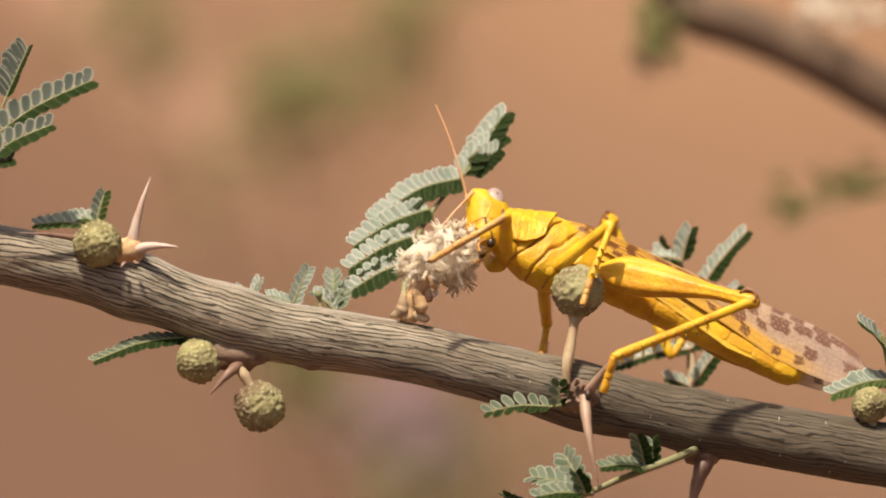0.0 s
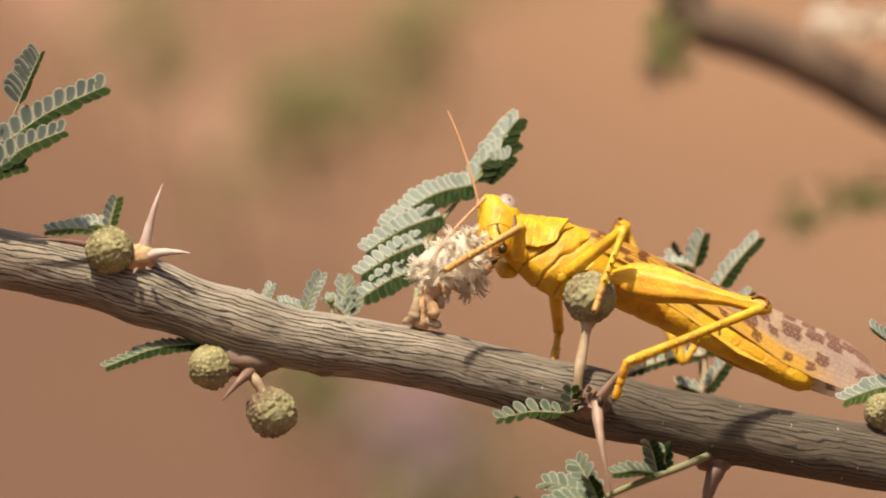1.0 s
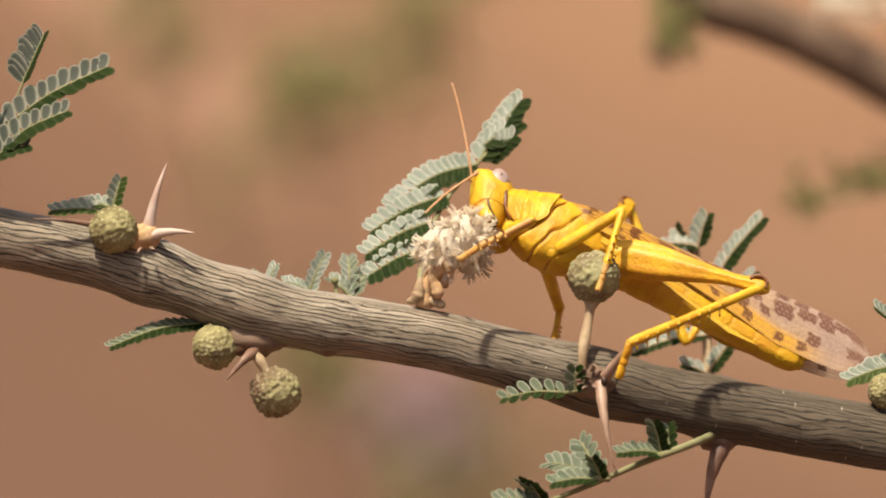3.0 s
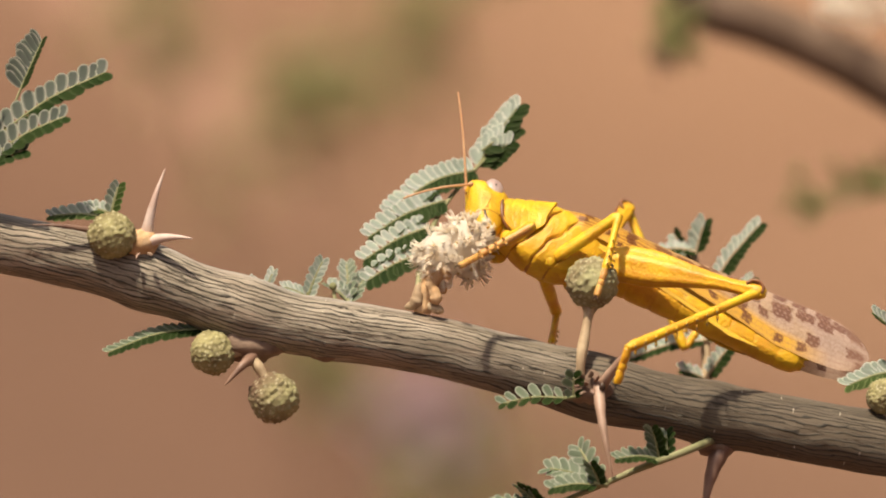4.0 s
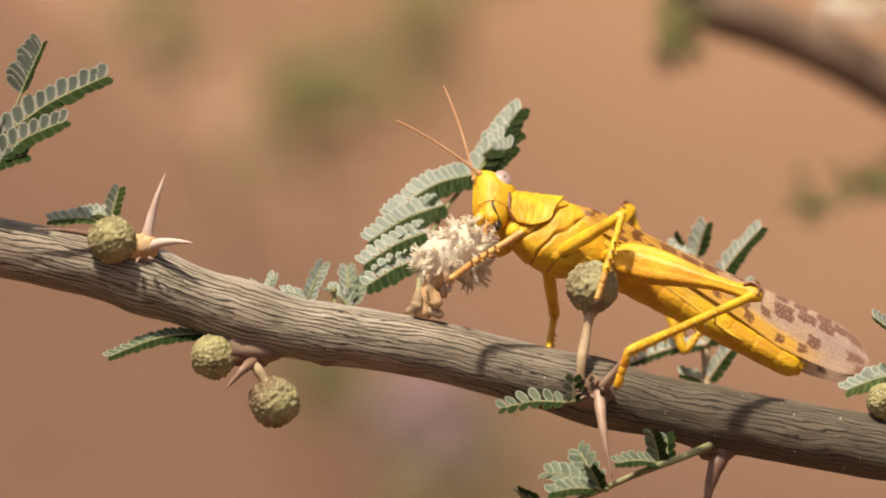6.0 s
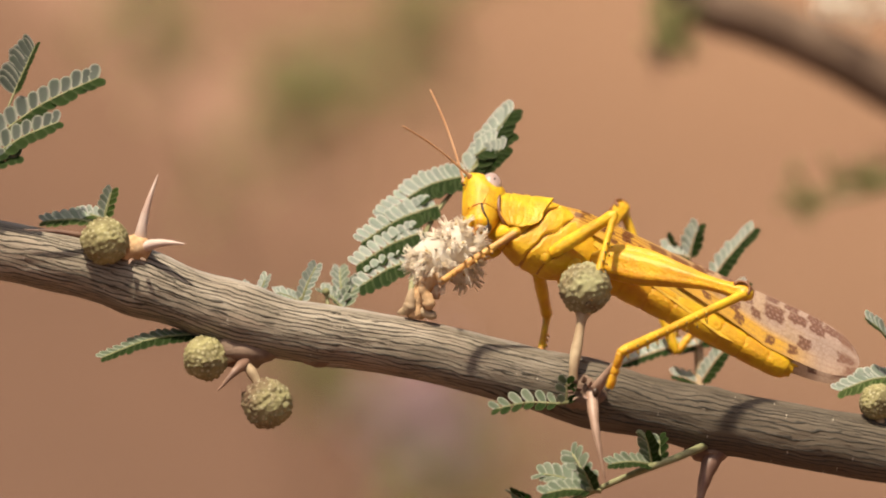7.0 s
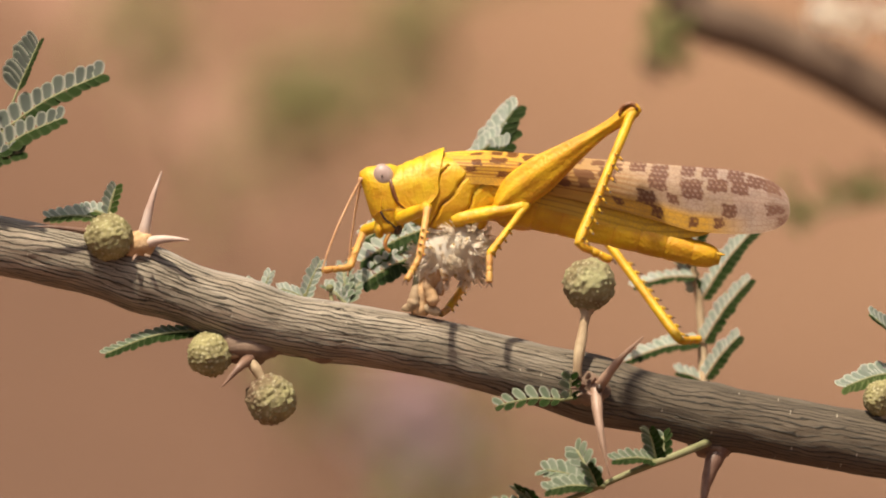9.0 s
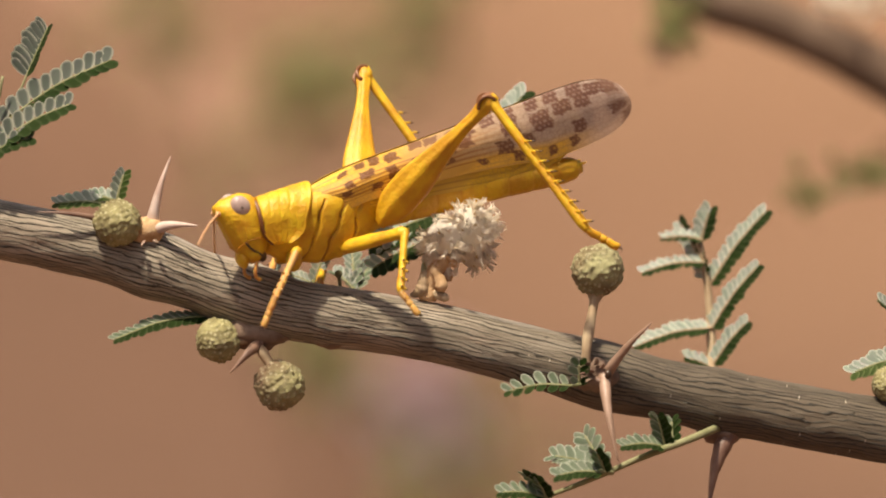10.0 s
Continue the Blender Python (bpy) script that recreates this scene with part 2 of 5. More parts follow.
BROWN = plain("brown_cuticle", (0.16, 0.055, 0.018), (0.28, 0.11, 0.035), 300, 0.4).m
EYE = plain("grey_pink_eye", (0.42, 0.29, 0.25), (0.56, 0.43, 0.38), 500, 0.42, 0.15).m
FEELER = plain("antenna_orange", (0.60, 0.30, 0.13), (0.76, 0.47, 0.27), 200, 0.5).m
FORE = wing_material("speckled_forewing", True)
HIND = wing_material("yellow_hindwing", False)
BUD = bud_material("olive_bud", (0.17, 0.135, 0.055), (0.36, 0.32, 0.14), (0.58, 0.53, 0.32), 240)
BUD_RUST = bud_material("rust_brown_bud", (0.13, 0.07, 0.038), (0.36, 0.33, 0.15), (0.56, 0.50, 0.32), 130)
BUD_BROWN = bud_material("browning_bud", (0.17, 0.115, 0.055), (0.37, 0.35, 0.17), (0.54, 0.50, 0.31), 150)
STALK = plain("bud_stalk", (0.38, 0.26, 0.15), (0.55, 0.42, 0.26), 300, 0.75).m
GREEN_STALK = plain("green_stalk", (0.20, 0.20, 0.08), (0.34, 0.32, 0.17), 300, 0.75).m
THORN = plain("thorn_wood", (0.52, 0.36, 0.29), (0.78, 0.65, 0.57), 160, 0.5).m
THORN_MID = plain("brown_thorn_wood", (0.30, 0.18, 0.12), (0.50, 0.34, 0.25), 160, 0.5).m
THORN_DARK = plain("dark_thorn_wood", (0.15, 0.075, 0.05), (0.30, 0.18, 0.12), 160, 0.5).m
BRACT = plain("brown_bract", (0.52, 0.30, 0.135), (0.80, 0.56, 0.32), 500, 0.8, 0.6).m
FLUFF = wool_material()
ANTHER = plain("yellowed_tip", (0.55, 0.38, 0.15), (0.72, 0.55, 0.28), 300, 0.8).m
LEAFLET = leaflet_material("pale_leaflet", (0.33, 0.38, 0.31), (0.47, 0.52, 0.44), (0.74, 0.74, 0.64))
LEAF_GREEN = leaflet_material("deep_green_leaflet", (0.018, 0.034, 0.008), (0.034, 0.055, 0.014), (0.06, 0.08, 0.03), 0.06)
LEAF_FRESH = leaflet_material("fresh_green_leaflet", (0.042, 0.066, 0.015), (0.075, 0.105, 0.028), (0.15, 0.18, 0.07), 0.08)
LEAF_GREY = leaflet_material("grey_green_leaflet", (0.13, 0.165, 0.10), (0.22, 0.255, 0.17), (0.42, 0.44, 0.34))
LEAF_MIST = leaflet_material("grey_leaflet", (0.22, 0.26, 0.205), (0.34, 0.38, 0.31), (0.60, 0.61, 0.51))
LEAF_SLATE = leaflet_material("slate_leaflet", (0.075, 0.088, 0.068), (0.125, 0.138, 0.112), (0.40, 0.39, 0.31))
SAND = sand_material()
SHRUB_GREEN = foliage_material("shrub_foliage", (0.32, 0.325, 0.125), (0.45, 0.455, 0.205))
SHRUB_LILAC = foliage_material("lilac_flowers", (0.60, 0.45, 0.47), (0.78, 0.62, 0.66))
KNOT = plain("smooth_brown_bark", (0.17, 0.105, 0.068), (0.31, 0.21, 0.145), 260, 0.8, 0.7).m
TUFT = foliage_material("olive_tuft", (0.24, 0.23, 0.085), (0.38, 0.37, 0.16))
TWIG = plain("grey_brown_twig", (0.10, 0.058, 0.034), (0.18, 0.115, 0.075), 40, 0.85).m
STRAW = plain("dry_stem", (0.34, 0.22, 0.14), (0.46, 0.31, 0.21), 40, 0.85).m


# ---- mesh helpers ----
class Solid:
    """Gathers vertices and faces of one mesh; materials by slot."""

    def __init__(self):
        self.v, self.f, self.s = [], [], []

    def rings(self, rings, slot=0, caps=True, closed=True):
        o, n = len(self.v), len(rings[0])
        for r in rings:
            self.v.extend(tuple(p) for p in r)
        for i in range(len(rings) - 1):
            for j in range(n if closed else n - 1):
                k = (j + 1) % n
                self.f.append((o + i * n + j, o + i * n + k, o + (i + 1) * n + k, o + (i + 1) * n + j))
                self.s.append(slot)
        if caps and closed:
            self.f.append(tuple(o + j for j in reversed(range(n))))
            self.f.append(tuple(o + (len(rings) - 1) * n + j for j in range(n)))
            self.s += [slot, slot]
        return self

    def tube(self, pts, radii, n=8, slot=0, flat=1.0, hint=(0, 0, 1)):
        pts = [Vector(p) for p in pts]
        out = []
        up = Vector(hint)
        for i, p in enumerate(pts):
            d = (pts[min(i + 1, len(pts) - 1)] - pts[max(i - 1, 0)]).normalized()
            side = d.cross(up)
            if side.length < 1e-6:
                side = d.cross(Vector((1, 0.3, 0)))
            side.normalize()
            up = side.cross(d).normalized()
            r = radii[i] if hasattr(radii, "__len__") else radii
            out.append([p + side * (r * flat * math.cos(a)) + up * (r * math.sin(a))
                        for a in (2 * math.pi * k / n for k in range(n))])
        return self.rings(out, slot)

    def ball(self, c, rx, ry=None, rz=None, n=12, m=8, slot=0, turn=None):
        ry, rz, c = ry or rx, rz or rx, Vector(c)
        out = []
        for i in range(m + 1):
            a = math.pi * min(max(i / m, 0.012), 0.988)
            ring = []
            for j in range(n):
                b = 2 * math.pi * j / n
                p = Vector((rx * math.sin(a) * math.cos(b), ry * math.sin(a) * math.sin(b), rz * math.cos(a)))
                ring.append(c + (turn @ p if turn else p))
            out.append(ring)
        return self.rings([r[::-1] for r in out], slot)

    def mesh(self, name, mats, smooth=True):
        me = bpy.data.meshes.new(name)
        me.from_pydata(self.v, [], self.f)
        for m in mats:
            me.materials.append(m)
        me.polygons.foreach_set("material_index", self.s)
        me.polygons.foreach_set("use_smooth", [smooth] * len(self.f))
        me.update()
        return me


def part(name, solid, mats, parent, label="", smooth=True):
    """One mesh object under a thing or under a part."""
    me = solid.mesh(name, mats if isinstance(mats, (list, tuple)) else [mats], smooth) if isinstance(solid, Solid) else solid
    ob = new(name, me)
    ob.parent = parent
    return tagged(ob, label)


def curve(points, n):
    """n points on a smooth curve through the given ones."""
    top = len(points) - 1
    out = []
    for k in range(n):
        u = top * k / (n - 1)
        i = min(int(u), top - 1)
        p0, p1, p2, p3 = (Vector(points[min(max(i + d, 0), top)]) for d in (-1, 0, 1, 2))
        s = u - i
        out.append(0.5 * (2 * p1 + (p2 - p0) * s + (2 * p0 - 5 * p1 + 4 * p2 - p3) * s**2 + (3 * p1 - p0 - 3 * p2 + p3) * s**3))
    return out


def aim(a, b, up):
    """A pose at a whose x axis points to b and whose z axis leans to up."""
    x = (Vector(b) - Vector(a)).normalized()
    y = Vector(up).cross(x)
    if y.length < 1e-6:
        y = Vector((0, 1, 0))
    y.normalize()
    m = Matrix((x, y, x.cross(y))).transposed().to_4x4()
    m.translation = a
    return m


# ---- ground ----
def dune(x, y):
    """Low mounds of blown sand."""
    return sum(h * math.exp(-((x - cx) ** 2 + (y - cy) ** 2) / w**2) for cx, cy, h, w in ((0.5, 8.2, 0.22, 1.2), (-0.45, 6.9, 0.16, 0.8), (3, 12, 0.5, 3), (-4, 14, 0.6, 3)))


def ground():
    n, size = 90, 1200.0
    so = Solid()
    xs = [math.copysign(abs(k / n) ** 3, k) * size for k in range(-n, n + 1)]
    rows = [[(x, y + 6, 0.05 * noise.noise((x * 0.5, y * 0.5, 3)) + 0.25 * noise.noise((x * 0.06, y * 0.06, 1)) - 0.05 + dune(x, y + 6)) for x in xs] for y in xs]
    so.rings(rows, caps=False, closed=False)
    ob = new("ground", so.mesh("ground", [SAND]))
    tagged(ob, "bare reddish-tan desert sand, softly uneven", "ground", kind="structure")


ground()

# ---- the thorny branch ----
acacia = new("acacia_branch")
acacia.matrix_basis = sway(9.5)
tagged(acacia, "thorny grey acacia branch with round buds and fine leaves", "branch")

BRANCH_LINE = [at(-260, 372), at(-80, 398), at(0, 413), at(100, 432), at(200, 455), at(300, 486), at(400, 520), at(500, 550), at(600, 568),
               at(700, 583), at(800, 602), at(900, 628), at(1000, 653), at(1100, 680), at(1200, 702), at(1300, 722),
               at(1400, 740), at(1500, 758), at(1600, 775), at(1850, 815)]


def branch_radius(p):
    x = 784 + p.x * 1e4
    r = 5.3 + 0.45 * max(0, (x - 900) / 700)
    for c, w, add in ((265, 55, 0.9), (440, 60, 0.8), (1060, 60, 0.7), (1265, 45, 0.5), (590, 30, 0.2)):
        r += add * math.exp(-((x - c) / w) ** 2)
    return r * 1e-3


def build_bark():
    m, n = 700, 112
    line = curve(BRANCH_LINE, m)
    so = Solid()
    rows, uv = [], []
    run = 0.0
    for i, p in enumerate(line):
        d = (line[min(i + 1, m - 1)] - line[max(i - 1, 0)]).normalized()
        up = (Vector((0, 0, 1)) - d * d.z).normalized()
        side = d.cross(up)
        run += (p - line[i - 1]).length * 1e3 if i else 0
        r = branch_radius(p)
        ring = []
        for j in range(n):
            a = 2 * math.pi * j / n
            c, s = math.cos(a), math.sin(a)
            bumps = 0.25 * noise.noise((run * 0.06, c * 1.3, s * 1.3)) + 0.16 * noise.noise((run * 0.22, c * 3.2, s * 3.2))
            fold = abs(noise.noise((run * 0.075 + 9, c * 5.2, s * 5.2)))
            bumps -= 0.08 * max(0, 1 - fold / 0.10)
            ring.append(p + (side * c + up * s) * (r + bumps * 1e-3))
            uv.append((run, a * 5.6))
        rows.append(ring)
    so.rings(rows)
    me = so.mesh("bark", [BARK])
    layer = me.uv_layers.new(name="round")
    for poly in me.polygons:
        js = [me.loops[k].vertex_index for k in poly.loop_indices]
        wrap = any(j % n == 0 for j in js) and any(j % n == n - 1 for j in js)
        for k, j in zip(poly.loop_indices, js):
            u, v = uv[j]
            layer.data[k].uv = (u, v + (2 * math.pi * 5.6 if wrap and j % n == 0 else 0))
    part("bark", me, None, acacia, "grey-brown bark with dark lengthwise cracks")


build_bark()


def thorn(points, width, mat, label, parent=acacia):
    pts = curve(points, 16)
    so = Solid()
    so.tube(pts, [1e-4 * width * 0.5 * (1 - (i / 15) ** 1.25 * 0.97) * (1 + 0.05 * math.sin(i * 1.9)) for i in range(16)], 12)
    return part("thorn", so, mat, parent, label)


def knot(c, r, mat, label, seed, squash=(1, 1, 1)):
    """A rough woody swelling at the foot of thorns and stalks."""
    rows, m, n = [], 14, 20
    for i in range(m + 1):
        a = math.pi * min(max(i / m, 0.01), 0.99)
        ring = []
        for j in range(n):
            b = 2 * math.pi * j / n
            d = Vector((math.sin(a) * math.cos(b), math.sin(a) * math.sin(b), math.cos(a)))
            k = 1 + 0.22 * noise.noise(d * 2.2 + Vector((seed, 0, 0))) + 0.14 * noise.noise(d * 6 + Vector((0, seed, 0)))
            ring.append(Vector(c) + Vector((d.x * squash[0], d.y * squash[1], d.z * squash[2])) * (r * 1e-4 * k))
        rows.append(ring[::-1])
    return part("knot", Solid().rings(rows), mat, acacia, label)


thorn([at(262, 418, -0.003), at(268, 378, -0.004), at(280, 330, -0.004), at(297, 281, -0.003)], 25, THORN, "pale straight thorn")
thorn([at(262, 415, -0.004), at(290, 405, -0.006), at(318, 403, -0.007), at(346, 405, -0.008)], 23, THORN, "short pink-brown thorn")
thorn([at(190, 398, -0.004), at(150, 388, -0.006), at(105, 382, -0.007), at(58, 380, -0.007)], 13, THORN_DARK, "long thin reddish thorn")
thorn([at(452, 615, -0.003), at(432, 632, -0.006), at(402, 666, -0.007)], 24, THORN_DARK, "short dark thorn")
thorn([at(1066, 672, -0.006), at(1088, 640, -0.009), at(1118, 605, -0.011), at(1150, 575, -0.012)], 22, THORN_MID, "stout brown thorn")
thorn([at(1064, 662, -0.006), at(1068, 710, -0.010), at(1076, 760, -0.012), at(1089, 822, -0.013)], 24, THORN_MID, "long curved greyish thorn")
thorn([at(1285, 772, -0.001), at(1270, 805, -0.003), at(1257, 850, -0.004), at(1250, 905, -0.005)], 38, THORN_DARK, "reddish-brown hanging thorn")
knot(at(255, 412, -0.004), 26, BRACT, "brown woody thorn base", 1.0, (1.2, 1, 0.9))
knot(at(440, 590, 0.0), 44, KNOT, "smooth brown swelling under the bark", 2.0, (1.7, 1.0, 0.8))
knot(at(590, 610, 0.0), 26, KNOT, "small smooth swelling under the bark", 3.0, (1.5, 1, 0.5))
knot(at(1054, 668, -0.004), 34, KNOT, "brown woody thorn base", 4.0, (1.2, 1, 1))
knot(at(1270, 768, 0.0), 34, KNOT, "smooth brown thorn base", 5.0, (1.2, 1, 0.7))


def bud(c, r, mat, stalk, label, seed, parent=acacia):
    """A globular flower bud: many small rounded florets packed on a ball, and its stalk."""
    count = 420
    g = math.pi * (3 - math.sqrt(5))
    rnd = random.Random(seed)
    dirs = []
    for k in range(count):
        z = 1 - 2 * (k + 0.5) / count
        w = math.sqrt(1 - z * z)
        d = Vector((w * math.cos(g * k), w * math.sin(g * k), z)) + Vector([rnd.uniform(-0.11, 0.11) for _ in range(3)])
        dirs.append(d.normalized())
    D = np.array([tuple(d) for d in dirs])
    tall = np.array([rnd.uniform(0.15, 1.25) for _ in dirs])
    m, n = 56, 84
    rows = []
    for i in range(m + 1):
        a = math.pi * min(max(i / m, 0.006), 0.994)
        ring = []
        for j in range(n):
            b = 2 * math.pi * j / n
            d = np.array((math.sin(a) * math.cos(b), math.sin(a) * math.sin(b), math.cos(a)))
            dots = D @ d
            k = int(dots.argmax())
            q = max(0.0, 1 - (math.acos(min(1, dots[k])) / 0.106) ** 2)
            lump = noise.noise(Vector(d) * 1.5 + Vector((seed, 0, 0)))
            rr = r * 1e-4 * (0.91 + 0.085 * tall[k] * q + 0.07 * lump)
            ring.append(Vector(c) + Vector(d) * rr)
        rows.append(ring[::-1])
    ball = part("bud", Solid().rings(rows), mat, parent, label)
    if stalk:
        pts = curve(stalk, 14)
        part("stalk", Solid().tube(pts, [0.00080 + 0.0002 * math.cos(i * 0.48) ** 2 + (0.0005 if i > 11 else 0) for i in range(14)], 12), STALK, ball)
    return ball


bud(at(203, 400, -0.006), 44, BUD, [at(250, 412, -0.004), at(236, 408, -0.005), at(222, 404, -0.006)], "olive globular bud sitting on the bark", 11)
bud(at(381, 607, -0.003), 42, BUD, [at(440, 604, -0.002), at(420, 606, -0.003), at(402, 607, -0.003)], "olive globular bud under the branch", 12)
bud(at(490, 687, -0.004), 46, BUD_RUST, [at(448, 612, -0.003), at(462, 632, -0.004), at(478, 660, -0.004)], "browning globular bud hanging under the branch", 13)
bud(at(1053, 483, -0.003), 49, BUD_BROWN, [at(1032, 660, -0.006), at(1033, 620, -0.0065), at(1041, 570, -0.005), at(1050, 520, -0.003)], "green-brown globular bud on a stalk", 14)
bud(at(1570, 685, -0.002), 34, BUD, [at(1580, 760, -0.001), at(1576, 730, -0.002), at(1572, 705, -0.002)], "small green globular bud", 15)


def flower(heads, stem):
    """A faded flower head: brown scales at the foot, and dense sprays of pale filaments about beige hearts."""
    rnd = random.Random(5)

    def spread(w):
        return Vector((rnd.gauss(0, w), rnd.gauss(0, w), rnd.gauss(0, w)))

    core = Solid()
    for c, r, way, count in heads:
        core.ball(c, r * 0.74, r * 0.70, r * 0.74, 24, 16)
    head = part("flower_head", core, FLUFF, acacia, "faded cream-white woolly flower head")
    for c, r, way, count in heads:
        hair = Solid()
        for _ in range(count):
            d = (spread(1).normalized() + Vector(way)).normalized()
            a = Vector(c) + d * r * rnd.uniform(0.5, 0.72)
            size = r * rnd.uniform(0.18, 0.50)
            bend = spread(0.35) + Vector((0, 0, -0.12))
            loose = rnd.uniform(0.05, 0.22)
            for _ in range(rnd.randint(9, 14)):
                e = (d + spread(loose)).normalized()
                q = size * rnd.uniform(0.7, 1.1)
                w = rnd.uniform(0.00006, 0.00011)
                curl = bend + spread(0.15)
                pts = [a, a + e * q * 0.5 + curl * q * 0.06, a + e * q * 0.85 + curl * q * 0.30, a + e * q + curl * q * 0.7]
                hair.tube(pts, [w * 1.2, w, w * 0.9, w * 0.45], 5, 0)
            if rnd.random() < 0.12:
                hair.ball(a + d * size * 0.55, rnd.uniform(0.0002, 0.0004), n=6, m=4, slot=1)
        part("filament_tuft", hair, [FLUFF, ANTHER], head, "pale curling filaments with yellowed tips")
    part("stalk", Solid().tube(curve(stem, 12), [0.0013 + 0.0005 * abs(math.sin(i * 0.9)) for i in range(12)], 12), BRACT, head, "brown withered stalk")
    for x, z, y, rx, rz, lean, mat in ((743, 505, -0.002, 15, 20, 25, STALK), (770, 497, -0.003, 14, 22, -12, BRACT), (758, 484, 0.001, 12, 17, 10, BRACT),
                                       (782, 484, 0.001, 11, 18, -20, BRACT), (756, 516, 0.002, 20, 12, 0, BRACT), (790, 462, -0.002, 9, 16, -30, BRACT)):
        turn, c = Euler((0, radians(lean), 0)).to_matrix(), at(x, z, y)
        axis = [c + turn @ Vector((0.25 * rx * math.sin(k * 0.5) * 1e-4, 0, rz * (k / 5.5 - 1) * 1e-4 * 1.15)) for k in range(12)]
        girth = [rx * 1e-4 * g * (1 + 0.10 * math.sin(k * 2.1 + x)) for k, g in enumerate((0.45, 0.68, 0.80, 0.84, 0.80, 0.72, 0.66, 0.60, 0.52, 0.42, 0.28, 0.08))]
        part("bract", Solid().tube(axis, girth, 14), mat, head, "brown papery scale at the stalk")


flower([(at(830, 412, 0.001), 0.0058, (0.25, -0.25, 0.1), 120), (at(790, 432, 0.001), 0.0058, (-0.5, -0.2, -0.25), 120),
        (at(834, 448, 0.003), 0.0042, (0.1, -0.1, -0.6), 50)],
       [at(752, 538, -0.001), at(756, 512, -0.001), at(768, 480, -0.001), at(800, 440, 0.0)])


def small_bits():
    """A dry flake on the bark, and a tiny dark bud behind the branch."""
    flake = Solid().tube(curve([at(722, 527, 0.001), at(748, 522, -0.001), at(772, 528, -0.002), at(788, 534, -0.003)], 10), [0.0003, 0.0007, 0.0009, 0.0010, 0.0009, 0.0009, 0.0008, 0.0009, 0.0008, 0.0004], 10)
    part("bark_flake", flake, STALK, acacia, "dry tan flake on the bark")
    part("tiny_bud", Solid().ball(at(594, 490, 0.007), 0.0007, n=14, m=10), GREEN_STALK, acacia, "tiny dark green bud")
    part("stalk", Solid().tube(curve([at(600, 530, 0.005), at(597, 510, 0.007), at(595, 496, 0.007)], 8), 0.00035, 8), GREEN_STALK, acacia)


small_bits()


def node_scales():
    """Dry brown scales and a dark scar where the stalk and the two thorns leave the branch."""
    rnd = random.Random(41)
    for x, z, lean, size in ((1036, 654, -30, 13), (1049, 650, 10, 12), (1044, 664, -60, 12), (1031, 668, -80, 11), (1058, 657, 35, 11), (1041, 677, -110, 11), (1052, 672, 150, 10), (252, 432, -140, 11), (268, 430, 120, 10)):
        turn, c = Euler((0, radians(lean), 0)).to_matrix(), at(x, z, -0.0075)
        axis = [c + turn @ Vector((0.00012 * math.sin(k * 0.7), -0.00016 * k, size * 1e-4 * k / 6)) for k in range(7)]
        part("scale", Solid().tube(axis, [size * 2.2e-5 * g * rnd.uniform(0.8, 1.2) for g in (0.8, 1.1, 1.15, 1.0, 0.8, 0.5, 0.1)], 8, flat=1.8), KNOT if rnd.random() < 0.6 else THORN_DARK, acacia, "dry brown scale at a thorn's foot")
    part("scar", Solid().ball(at(1071, 668, -0.0085), 0.0006, 0.0005, 0.0008, 12, 8), DARK, acacia, "dark round scar between two thorns")


node_scales()


# ---- leaves ----
def leaflet_mesh(face, under):
    """A small blunt oblong leaflet, 1 mm long before scaling, cupped, with a pale rim; it lies along x."""
    n, m = 9, 5
    so = Solid()
    outline = [0.12, 0.32, 0.42, 0.47, 0.49, 0.49, 0.47, 0.39, 0.14]
    rows, rim, uv = [], [], []
    for i in range(n):
        x = i / (n - 1)
        ring = []
        for j in range(m):
            v = -1 + 2 * j / (m - 1)
            w = outline[i] * 0.5
            ring.append((x * 1e-3, v * w * 1e-3, (0.10 * v * v * w + 0.03 * math.sin(x * 3.1)) * 1e-3))
            rim.append(1.0 if abs(v) > 0.9 or i == n - 1 else 0.0)
            uv.append((x * 4, v * 2))
        rows.append(ring)
    so.rings(rows, caps=False, closed=False)
    o = len(so.v)
    for i in range(n):
        for j in range(m):
            x, y, z = rows[i][j]
            so.v.append((x, y, z - 0.035e-3))
            rim.append(rim[i * m + j])
            uv.append(uv[i * m + j])
    for i in range(n - 1):
        for j in range(m - 1):
            so.f.append((o + i * m + j, o + (i + 1) * m + j, o + (i + 1) * m + j + 1, o + i * m + j + 1))
            so.s.append(1)
    me = so.mesh("leaflet", [face, under])
    me.attributes.new("rim", "FLOAT", "POINT").data.foreach_set("value", rim)
    layer = me.uv_layers.new(name="leaf")
    for lp in me.loops:
        layer.data[lp.index].uv = uv[lp.vertex_index]
    return me


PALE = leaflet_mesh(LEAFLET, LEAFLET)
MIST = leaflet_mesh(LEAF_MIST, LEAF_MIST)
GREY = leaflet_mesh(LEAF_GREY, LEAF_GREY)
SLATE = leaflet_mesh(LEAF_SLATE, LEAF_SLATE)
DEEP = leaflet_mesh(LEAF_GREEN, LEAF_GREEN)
FRESH = leaflet_mesh(LEAF_FRESH, LEAF_FRESH)


